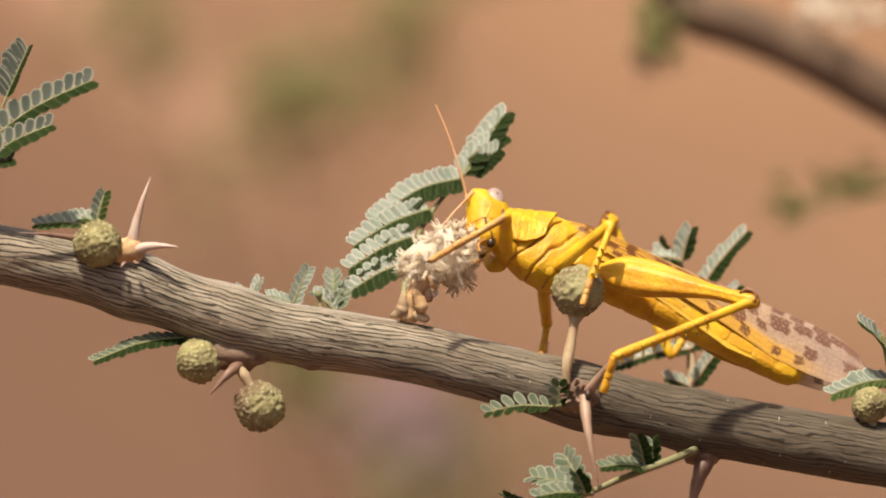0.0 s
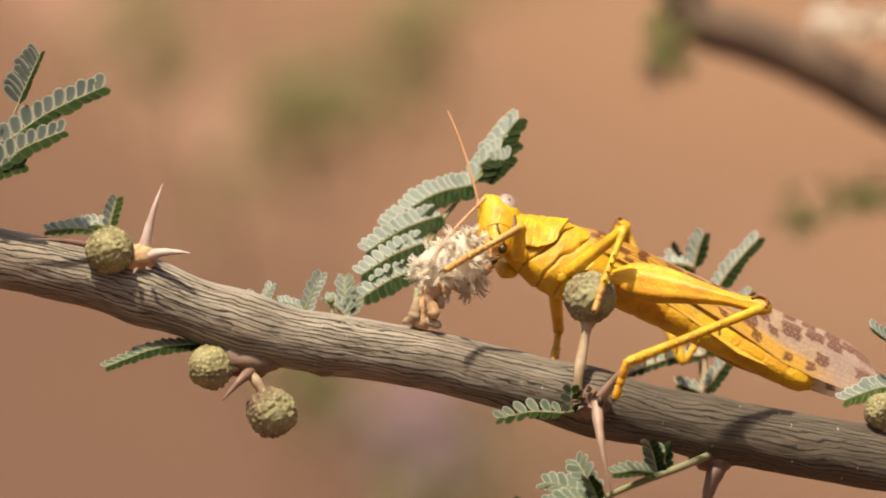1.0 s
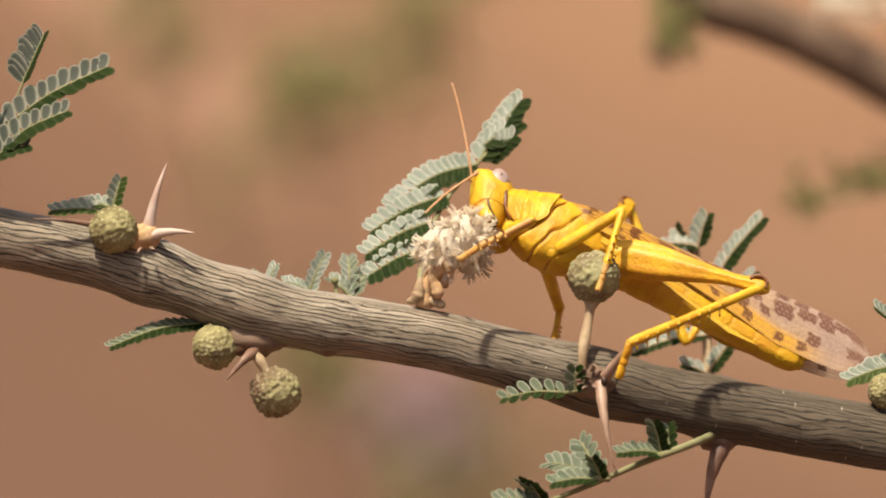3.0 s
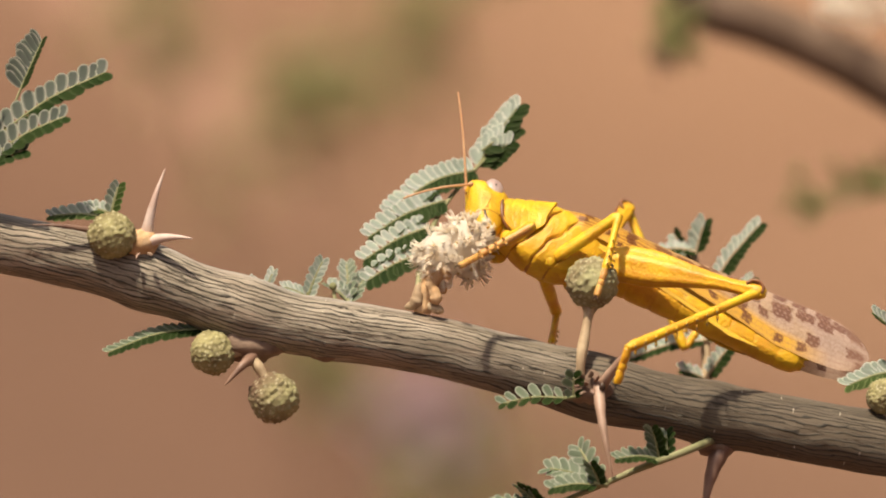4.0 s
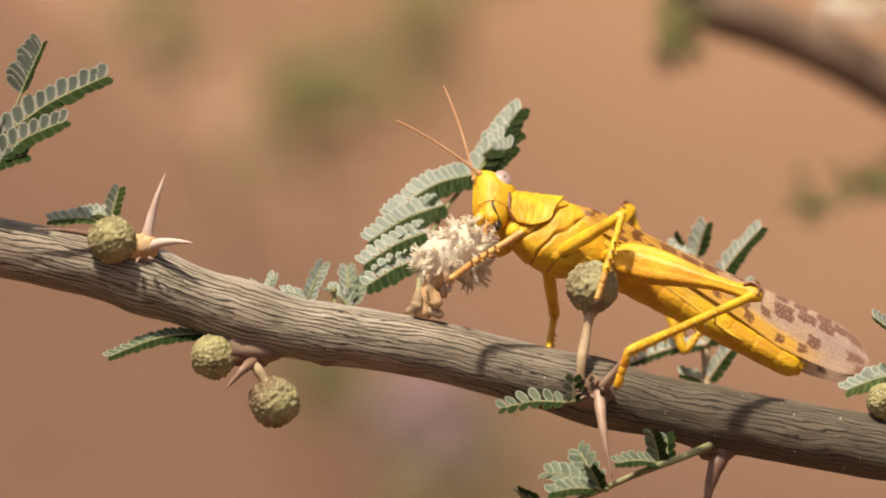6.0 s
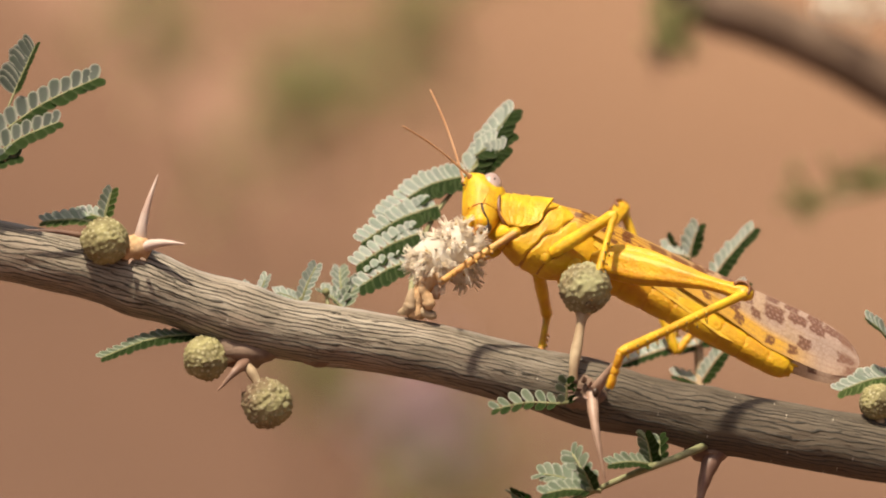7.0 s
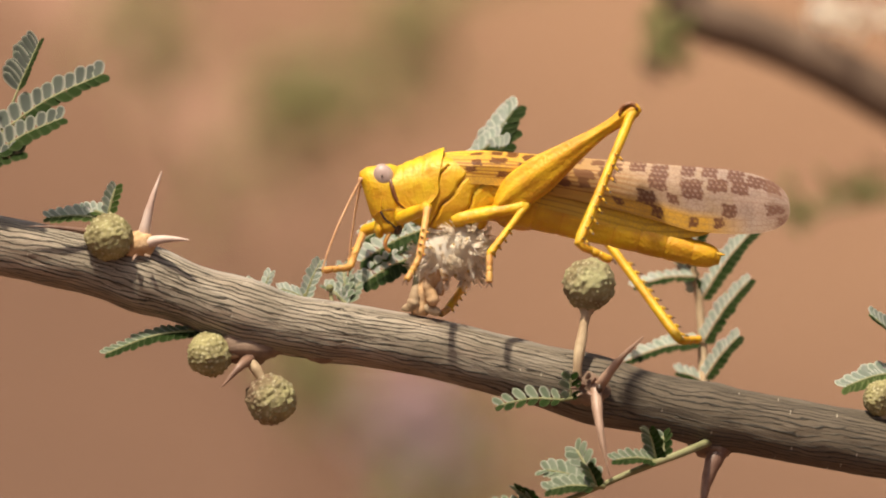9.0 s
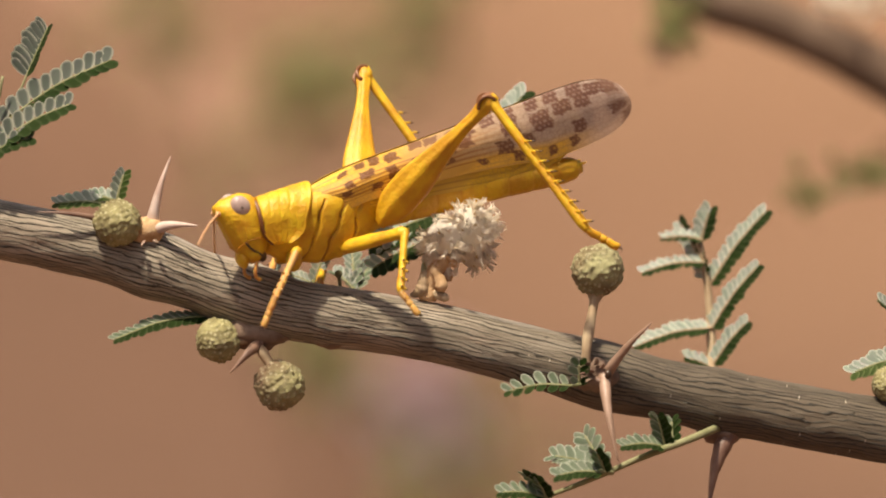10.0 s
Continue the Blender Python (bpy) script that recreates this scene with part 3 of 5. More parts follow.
def pinna(leaf, stems, rnd, blade, base, tip, pairs, size, rowa, rowb, bow=0.06, reach=0.9, start=0.08, lower=1.0):
    """One feather of a leaf: a thin axis with two rows of leaflets, which lean to rowa and to rowb."""
    base, tip = Vector(base), Vector(tip)
    along = tip - base
    mid = (base + tip) / 2 + Vector((0, 0, 1)) * along.length * bow
    pts = curve([base, mid, tip], 12)
    stems.tube(pts, [0.00030 - 0.00012 * i / 11 for i in range(12)], 6)
    for k in range(pairs):
        u = start + (0.93 - start) * k / (pairs - 1)
        i = min(int(u * 11), 10)
        p = pts[i].lerp(pts[i + 1], u * 11 - i)
        d = (pts[i + 1] - pts[i]).normalized()
        # each row takes its own leaflet colour, the same on both sides
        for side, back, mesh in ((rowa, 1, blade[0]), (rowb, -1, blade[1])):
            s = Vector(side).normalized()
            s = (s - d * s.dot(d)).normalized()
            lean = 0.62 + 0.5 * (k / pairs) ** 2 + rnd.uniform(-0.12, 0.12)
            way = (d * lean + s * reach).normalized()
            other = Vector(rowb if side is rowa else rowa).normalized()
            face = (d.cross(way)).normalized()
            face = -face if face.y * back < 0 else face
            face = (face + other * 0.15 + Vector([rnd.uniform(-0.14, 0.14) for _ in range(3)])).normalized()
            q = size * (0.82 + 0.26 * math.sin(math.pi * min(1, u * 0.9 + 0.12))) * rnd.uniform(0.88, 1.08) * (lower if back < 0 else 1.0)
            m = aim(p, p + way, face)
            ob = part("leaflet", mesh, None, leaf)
            ob.matrix_basis = m @ Matrix.Diagonal((q, q * rnd.uniform(1.08, 1.32) * (0.92 if reach > 2 else 0.78 if lower < 1 else 1.18 if reach > 1 else 1.0), q, 1))
    return pts


def leaf(rachis, pinnae, label, seed, thick=0.0005, blade=(PALE, DEEP), stem=GREEN_STALK):
    rnd = random.Random(seed)
    stems = Solid().tube(curve(rachis, 14), [thick * (1 - 0.5 * i / 13) for i in range(14)], 8)
    me = bpy.data.meshes.new("leaf")
    ob = part("leaf", me, None, acacia, label)
    for p in pinnae:
        pinna(ob, stems, rnd, blade, *p)
    me.from_pydata(stems.v, [], stems.f)
    me.materials.append(stem)
    me.polygons.foreach_set("use_smooth", [True] * len(stems.f))
    me.update()
    return ob


def main_leaf():
    r = [at(742, 520, 0.004), at(752, 440, 0.012), at(780, 365, 0.018), at(825, 305, 0.024), at(866, 262, 0.027)]
    ups, low = Vector((-0.05, 0.35, 0.95)), Vector((0.2, -0.80, -0.62))
    left = [(at(752, 432, 0.012), at(655, 480, 0.010), 8, 2.8, 0.05), (at(768, 384, 0.016), at(648, 444, 0.013), 10, 2.9, 0.05),
            (at(792, 338, 0.020), at(656, 404, 0.017), 12, 3.0, 0.06), (at(848, 284, 0.025), at(690, 362, 0.021), 15, 3.0, 0.10)]
    right = [(at(862, 272, 0.027), at(904, 238, 0.025), 6, 3.0, 0.02), (at(858, 250, 0.027), at(912, 214, 0.026), 7, 3.2, 0.02),
             (at(848, 280, 0.027), at(920, 174, 0.027), 11, 3.5, 0.03)]
    pin = [(a, b, n, s, ups, low, w, 2.3, 0.08, 1.3) for a, b, n, s, w in left]
    pin += [(a, b, n, s, Vector((-0.75, 0.45, 0.45)), Vector((0.75, -0.55, -0.35)), w) for a, b, n, s, w in right]
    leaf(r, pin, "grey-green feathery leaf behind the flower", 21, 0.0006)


main_leaf()


def side_leaves():
    ups, low = Vector((-0.2, 0.55, 0.8)), Vector((0.3, -0.75, -0.5))
    # feathers that reach in at the far end of the branch
    leaf([at(-60, 330, 0), at(-30, 270, 0), at(-12, 200, 0), at(0, 140, 0)],
         [(at(12, 212, 0.004), at(80, 54, 0.005), 10, 4.1, Vector((-1, 0.1, 0.15)), Vector((0.35, -0.93, 0)), 0.02, 1.5, 0.45, 0.7),
          (at(-22, 243, 0.001), at(190, 112, 0.001), 12, 3.6, Vector((-0.3, 0.4, 0.85)), Vector((0.3, -0.8, -0.5)), 0.06, 1.6),
          (at(-28, 276, -0.005), at(118, 190, -0.006), 9, 3.3, Vector((-0.3, 0.4, 0.85)), Vector((0.3, -0.8, -0.5)), 0.06, 1.6),
          (at(-35, 285, -0.006), at(48, 250, -0.007), 6, 2.8, Vector((-0.3, 0.4, 0.85)), Vector((0.3, -0.8, -0.5)), 0.06, 1.6)],
         "grey-green feathery leaf with blunt leaflets", 22, blade=(SLATE, DEEP))
    leaf([at(430, 590, 0.002), at(400, 575, 0.001), at(365, 562, 0.0)],
         [(at(372, 564, 0.0), at(198, 606, -0.006), 14, 2.5, Vector((-0.1, 0.75, 0.6)), Vector((0.1, -0.8, -0.55)))],
         "grey-green leaf feather under the branch", 23, blade=(GREY, DEEP))
    leaf([at(240, 405, 0.0), at(215, 385, 0.0), at(200, 365, 0.0)],
         [(at(205, 372, 0.0), at(98, 365, -0.001), 8, 2.6, ups, low), (at(198, 360, 0.0), at(150, 352, 0.002), 6, 2.0, ups, low),
          (at(202, 360, 0.0), at(214, 314, 0.0), 5, 2.0, Vector((-0.9, -0.3, 0.1)), Vector((0.8, -0.5, 0.1)))],
         "small grey-green leaf tuft beside a bud", 24, blade=(MIST, FRESH))
    leaf([at(470, 540, 0.006), at(472, 515, 0.007), at(474, 498, 0.007)],
         [(at(472, 510, 0.007), at(452, 482, 0.007), 5, 2.2, ups, low), (at(473, 508, 0.007), at(487, 468, 0.007), 5, 2.2, ups, low)],
         "small pale leaf tuft behind the branch", 25, blade=(PALE, MIST))
    leaf([at(560, 550, 0.006), at(552, 520, 0.007), at(548, 500, 0.007)],
         [(at(552, 512, 0.007), at(508, 492, 0.006), 6, 2.1, ups, low), (at(550, 508, 0.007), at(576, 446, 0.007), 7, 2.0, Vector((-0.9, -0.2, 0.3)), Vector((0.7, -0.6, 0)))],
         "small pale leaf tuft behind the branch", 26, blade=(PALE, MIST))
    leaf([at(625, 560, 0.006), at(622, 530, 0.014), at(620, 505, 0.018)],
         [(at(622, 520, 0.016), at(588, 488, 0.018), 5, 2.2, ups, low), (at(622, 512, 0.017), at(618, 452, 0.022), 6, 2.3, Vector((-0.8, -0.6, 0.1)), Vector((0.8, -0.6, 0))),
          (at(624, 518, 0.017), at(655, 470, 0.021), 6, 2.3, Vector((-0.8, -0.6, 0.1)), Vector((0.8, -0.6, 0)))],
         "young grey-green leaf tuft behind the branch", 27, blade=(MIST, GREY))
    # leaf at the forked node
    leaf([at(1050, 672, -0.006), at(1025, 684, -0.007), at(990, 690, -0.007)],
         [(at(1005, 688, -0.007), at(896, 697, -0.008), 6, 2.7, Vector((0.1, 0.4, 0.9)), Vector((0.0, -0.8, -0.5))),
          (at(1020, 688, -0.007), at(1020, 650, -0.008), 3, 2.4, Vector((-0.9, -0.4, 0)), Vector((0.9, -0.4, 0)))],
         "grey-green leaf lying on the bark", 28, blade=(GREY, DEEP))
    # tall leaf behind the branch
    back_a, back_b = Vector((-0.7, 0.45, 0.5)), Vector((0.6, -0.65, -0.45))
    leaf([at(1258, 700, 0.033), at(1254, 620, 0.037), at(1248, 520, 0.039), at(1232, 430, 0.040)],
         [(at(1256, 652, 0.035), at(1314, 578, 0.033), 9, 2.4, back_a, back_b), (at(1252, 590, 0.037), at(1334, 478, 0.034), 12, 2.5, back_a, back_b),
          (at(1248, 515, 0.039), at(1348, 382, 0.037), 13, 2.6, back_a, back_b), (at(1254, 586, 0.037), at(1120, 618, 0.034), 11, 2.5, ups, low),
          (at(1246, 500, 0.039), at(1200, 402, 0.043), 9, 2.4, back_a, back_b), (at(1244, 470, 0.039), at(1136, 486, 0.036), 9, 2.2, ups, low),
          (at(1240, 430, 0.040), at(1172, 426, 0.039), 6, 2.0, ups, low), (at(1236, 430, 0.040), at(1250, 382, 0.039), 5, 2.8, back_a, back_b),
          (at(1258, 660, 0.035), at(1215, 640, 0.033), 5, 2.8, ups, low)],
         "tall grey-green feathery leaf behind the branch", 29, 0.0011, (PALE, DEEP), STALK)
    # leafy shoot under the branch
    hang = [at(1265, 762, -0.003), at(1210, 785, -0.012), at(1130, 815, -0.010), at(1050, 850, -0.009), at(960, 885, -0.008)]
    side_a, side_b = Vector((-0.8, 0.4, 0.4)), Vector((0.8, -0.5, -0.2))
    leaf(hang, [(at(1172, 796, -0.011), at(1160, 746, -0.013), 6, 2.5, side_a, side_b), (at(1185, 790, -0.011), at(1184, 752, -0.010), 4, 2.3, side_a, side_b),
                (at(1172, 796, -0.011), at(1100, 794, -0.014), 7, 2.3, ups, low),
                (at(965, 884, -0.008), at(928, 848, -0.009), 6, 2.6, side_a, side_b), (at(960, 886, -0.008), at(885, 876, -0.009), 6, 2.6, ups, low),
                (at(962, 886, -0.008), at(948, 858, -0.010), 4, 2.4, side_a, side_b)],
         "leafy green shoot under the branch", 30, 0.0008, (GREY, DEEP))
    leaf([at(1075, 842, -0.009), at(1062, 836, -0.010), at(1050, 830, -0.010)],
         [(at(1060, 836, -0.010), at(1030, 776, -0.007), 5, 3.0, side_a, side_b), (at(1058, 838, -0.010), at(978, 812, -0.008), 6, 3.0, ups, low)],
         "pale grey-green leaf on the shoot", 32, 0.0005, (GREY, GREY))
    leaf([at(1078, 842, -0.010), at(1066, 840, -0.012), at(1055, 836, -0.012)],
         [(at(1066, 840, -0.012), at(1052, 808, -0.014), 4, 2.6, side_a, side_b), (at(1062, 842, -0.012), at(985, 846, -0.013), 7, 2.6, ups, low)],
         "dark green leaf on the shoot", 33, 0.0005, (GREY, DEEP))
    # leaf at the near end
    leaf([at(1640, 760, 0.004), at(1615, 690, 0.005), at(1600, 600, 0.005), at(1590, 560, 0.005)],
         [(at(1608, 640, 0.005), at(1508, 664, 0.002), 10, 3.0, ups, low), (at(1600, 590, 0.005), at(1560, 545, 0.004), 6, 3.4, ups, low)],
         "grey-green leaf beside a small bud", 31, 0.0008, (MIST, FRESH))


side_leaves()


# ---- out-of-focus growth behind ----
def far_branch():
    y = 0.36
    k = 1 + y / REACH
    thing = new("far_branch")
    thing.matrix_basis = SHEET
    tagged(thing, "brown bare branch with a few pale shoots, behind the thorny branch", "branch")
    pts = curve([at(1185, -140, y), at(1205, -60, y), at(1238, 8, y), at(1330, 38, y), at(1450, 88, y), at(1568, 152, y), at(1760, 260, y)], 60)
    rad = [1e-4 * k * (40 + 8 * i / 59 + 3 * noise.noise((i * 0.3, 0, 0))) for i in range(60)]
    part("limb", Solid().tube(pts, rad, 20), TWIG, thing)
    rnd = random.Random(3)

    def clump(x, z, w, h, mat, count, name, label):
        so = Solid()
        for _ in range(count):
            c = at(x + rnd.gauss(0, w * 0.38), z + rnd.gauss(0, h * 0.38), y + rnd.uniform(-0.01, 0.01))
            d = Vector((rnd.gauss(0, 1), rnd.gauss(0, 1), rnd.gauss(0, 1))).normalized()
            so.tube([c, c + d * 0.0018, c + d * 0.0040], [0.0002, 0.0010, 0.0003], 6, flat=0.4)
        part(name, so, mat, thing, label)

    clump(1186, 48, 66, 74, SHRUB_GREEN, 85, "leaf_tuft", "yellow-green leaf tuft")
    clump(1165, 105, 36, 36, THORN_DARK, 14, "withered_tuft", "pinkish withered tuft")
    clump(1410, 354, 46, 48, TUFT, 26, "leaf_tuft", "dark green leaf tuft")
    clump(1535, 316, 95, 34, TUFT, 52, "leaf_tuft", "green leaf tuft on a thin shoot")
    clump(1500, 8, 110, 36, FLUFF, 60, "flower_tuft", "pale flower tuft")
    part("shoot", Solid().tube(curve([at(1400, 380, y), at(1470, 352, y), at(1568, 330, y), at(1700, 240, y), at(1740, 245, y)], 24), 0.0007, 8), GREEN_STALK, thing)
    part("shoot", Solid().tube(curve([at(1236, 10, y), at(1205, 40, y), at(1180, 72, y), at(1163, 112, y)], 12), 0.0011, 8), GREEN_STALK, thing)


far_branch()


def shrub(stems, label, seed):
    """A sparse desert shrub far behind: stems out of the sand, each with its foliage."""
    rnd = random.Random(seed)
    thing = new("desert_shrub")
    foot = SHEET @ Vector(stems[0][0][0])
    thing.location = (foot.x, foot.y, 0.0)
    tagged(thing, label, "shrub", group="shrubs in the sand")
    inv = Matrix.Translation((-foot.x, -foot.y, 0.0))
    for line, wide, mat, count in stems:
        pts = [inv @ (SHEET @ Vector(p)) for p in line]
        low = pts[-1]
        root = Vector((rnd.uniform(-0.06, 0.06), rnd.uniform(-0.06, 0.06), -0.08))
        full = curve([*pts, low.lerp(root, 0.5) + Vector((0.03, 0, 0.05)), root], 40)
        stem = part("stem", Solid().tube(full, [0.0010 + 0.0012 * i / 39 for i in range(40)], 8), STRAW, thing)
        so = Solid()
        crown = curve(pts, 50)
        for _ in range(count):
            c = crown[rnd.randrange(50)] + Vector([rnd.gauss(0, wide * 0.45) for _ in range(3)])
            d = Vector((rnd.gauss(0, 1), rnd.gauss(0, 1), rnd.gauss(0, 1))).normalized()
            so.tube([c, c + d * 0.010, c + d * 0.022], [0.0012, 0.0050, 0.0012], 5, flat=1.1)
        tagged(part("foliage", so, mat, stem), kind="stuff")


Y1 = 2.6
shrub([([at(820, -50, Y1), at(740, 30, Y1), at(650, 105, Y1), at(530, 195, Y1)], 0.036, SHRUB_GREEN, 78),
       ([at(250, -40, Y1), at(240, 30, Y1), at(300, 110, Y1)], 0.034, SHRUB_GREEN, 30),
       ([at(520, 120, Y1), at(480, 210, Y1), at(430, 300, Y1)], 0.042, SHRUB_GREEN, 26)], "grey-green sparse shrub, blurred by distance", 1)
shrub([([at(720, 690, Y1), at(740, 740, Y1), at(750, 790, Y1)], 0.026, SHRUB_LILAC, 50),
       ([at(690, 790, Y1), at(730, 840, Y1), at(760, 900, Y1)], 0.030, SHRUB_GREEN, 40),
       ([at(540, 620, Y1), at(560, 660, Y1), at(600, 700, Y1)], 0.022, SHRUB_GREEN, 28),
       ([at(850, 730, Y1), at(840, 800, Y1), at(860, 880, Y1)], 0.032, SHRUB_GREEN, 26)], "low shrub with lilac flowers, blurred by distance", 3)

# ---- the locust: it faces -x, its back is +z, lengths in millimetres ----
MM = 1e-3
locust = new("locust")
tagged(locust, "bright yellow desert locust with brown-spotted wings, feeding on the branch", "insect")


def oval(x, cz, ry, up, dn, n=32, p=2.0, lean=0.0):
    """A section across the body at x, rounder or squarer by p."""
    out = []
    for k in range(n):
        a = 2 * math.pi * k / n
        c, s = math.cos(a), math.sin(a)
        c, s = math.copysign(abs(c) ** (2 / p), c), math.copysign(abs(s) ** (2 / p), s)
        z = s * (up if s > 0 else dn)
        out.append(Vector(((x + lean * z) * MM, c * ry * MM, (cz + z) * MM)))
    return out


def smooth_rows(rows, n):
    """n rows on a smooth curve through the given ones."""
    out = []
    for k in range(n):
        t = rows[0][0] + (rows[-1][0] - rows[0][0]) * k / (n - 1)
        out.append((t, *between(rows, t)))
    return out


def build_trunk():
    rows = [(-12, 0.5, 1.2, 1.5, 2.2), (-9.5, 0.8, 2.2, 2.6, 4.0), (-6, 1.3, 3.5, 4.0, 6.0), (-2, 2.0, 4.5, 5.4, 7.9), (3, 2.0, 4.8, 5.4, 7.7), (7, 1.8, 4.2, 5.0, 5.6), (10, 1.4, 3.4, 4.0, 4.4)]
    rings, deep = [], []
    for x, cz, ry, up, dn in smooth_rows(rows, 120):
        ring = oval(x, cz, ry, up, dn, 168, 2.9)
        for p in ring:
            z = p.z / MM
            q = x - 0.55 * z + 0.9 * noise.noise((x * 0.25, z * 0.35, 2)) + 0.12 * noise.noise((x * 0.9, z * 0.9, 7))
            groove = max(max(0, 1 - abs(q - c) / 0.42) for c in (-3.4, 0.4, 4.4)) * (1 if z < 6 else 0)
            deep.append(groove)
            k = 1 - 0.13 * groove + 0.03 * noise.noise((x * 0.5, p.y / MM * 0.5, z * 0.5))
            p.y *= k
            p.z = (cz + (z - cz) * (1 - 0.02 * groove)) * MM
        rings.append(ring)
    so = Solid().rings(rings)
    for k, f in enumerate(so.f[:-2]):
        if sum(deep[i] for i in f) > 2.3:
            so.s[k] = 1
    part("thorax", so, [YELLOW, SEAM], locust, "yellow plated thorax with slanting seams")
    # the dark joints of the legs' foremost plates
    for x, z in ((-7.6, -3.4), (0.8, -3.6), (6.2, -3.2)):
        for s in (-1, 1):
            part("coxa", Solid().ball((x * MM, s * 2.7 * MM, z * MM), 1.5 * MM, 1.2 * MM, 1.9 * MM, 16, 10), YELLOW, locust)


build_trunk()


def build_pronotum():
    n, m = 46, 40
    rows = []
    for i in range(n):
        u = i / (n - 1)
        ring = []
        for j in range(m):
            a = math.pi * (-0.18 + 1.36 * j / (m - 1))
            low = max(0, -math.sin(a))
            side = 1 - abs(math.sin(a)) if math.sin(a) > 0 else 1
            x0, x1 = -12.0 + 2.2 * (low / 0.536) ** 2 + 0.8 * max(0, math.sin(a)) ** 4, -1.2 - 2.6 * side - 3.4 * (low / 0.536) ** 3
            x = x0 + (x1 - x0) * u
            ry = 3.9 + 0.6 * u + 0.25 * math.exp(-((u - 0.92) / 0.1) ** 2)
            top = 4.0 + 1.55 * u ** 0.75
            s, c = math.sin(a), math.cos(a)
            sul = max(max(0, 1 - abs(u - k) / 0.03) for k in (0.22, 0.42, 0.60)) * (1 if abs(c) < 0.95 else 0.4)
            keel = 0.22 * math.exp(-(c / 0.10) ** 2) * (1 - u)
            rim = 0.20 * (1 - max(0, s) ** 2) * math.exp(-((u - 0.985) / 0.03) ** 2) + 0.14 * math.exp(-((u - 0.01) / 0.03) ** 2)
            k = 1 - 0.03 * sul + 0.018 * noise.noise((x * 0.9, c * 4, s * 4)) + 0.014 * noise.noise((x * 3, c * 9, s * 9))
            yy = (c * (ry + rim) if s > 0 else math.copysign(ry + rim + 0.15 * low, c)) * k
            zz = 3.3 + (s * top + keel + rim * s) * k if s > 0 else 3.3 + s * 7.0
            ring.append(((x) * MM, yy * MM, zz * MM))
        rows.append(ring)
    so = Solid().rings(rows, caps=False, closed=False)
    ob = part("pronotum", so, YELLOW, locust, "saddle-shaped yellow shield behind the head")
    # a brown ring in place of the shade between head and shield
    edge = [Vector((-11.9 + 2.2 * (max(0, -math.sin(a)) / 0.536) ** 2, math.cos(a) * 3.75, 3.3 + math.sin(a) * (3.9 if math.sin(a) > 0 else 7.0))) * MM
            for a in (math.pi * (-0.18 + 1.36 * j / 30) for j in range(31))]
    part("crease_shade", Solid().tube(edge, 0.42 * MM, 8), BROWN, ob, "brown ring painting the shade in the crease at the shield's front edge")
    mod = ob.modifiers.new("thick", "SOLIDIFY")
    mod.thickness, mod.offset = 0.25 * MM, -1
    return ob


pronotum = build_pronotum()


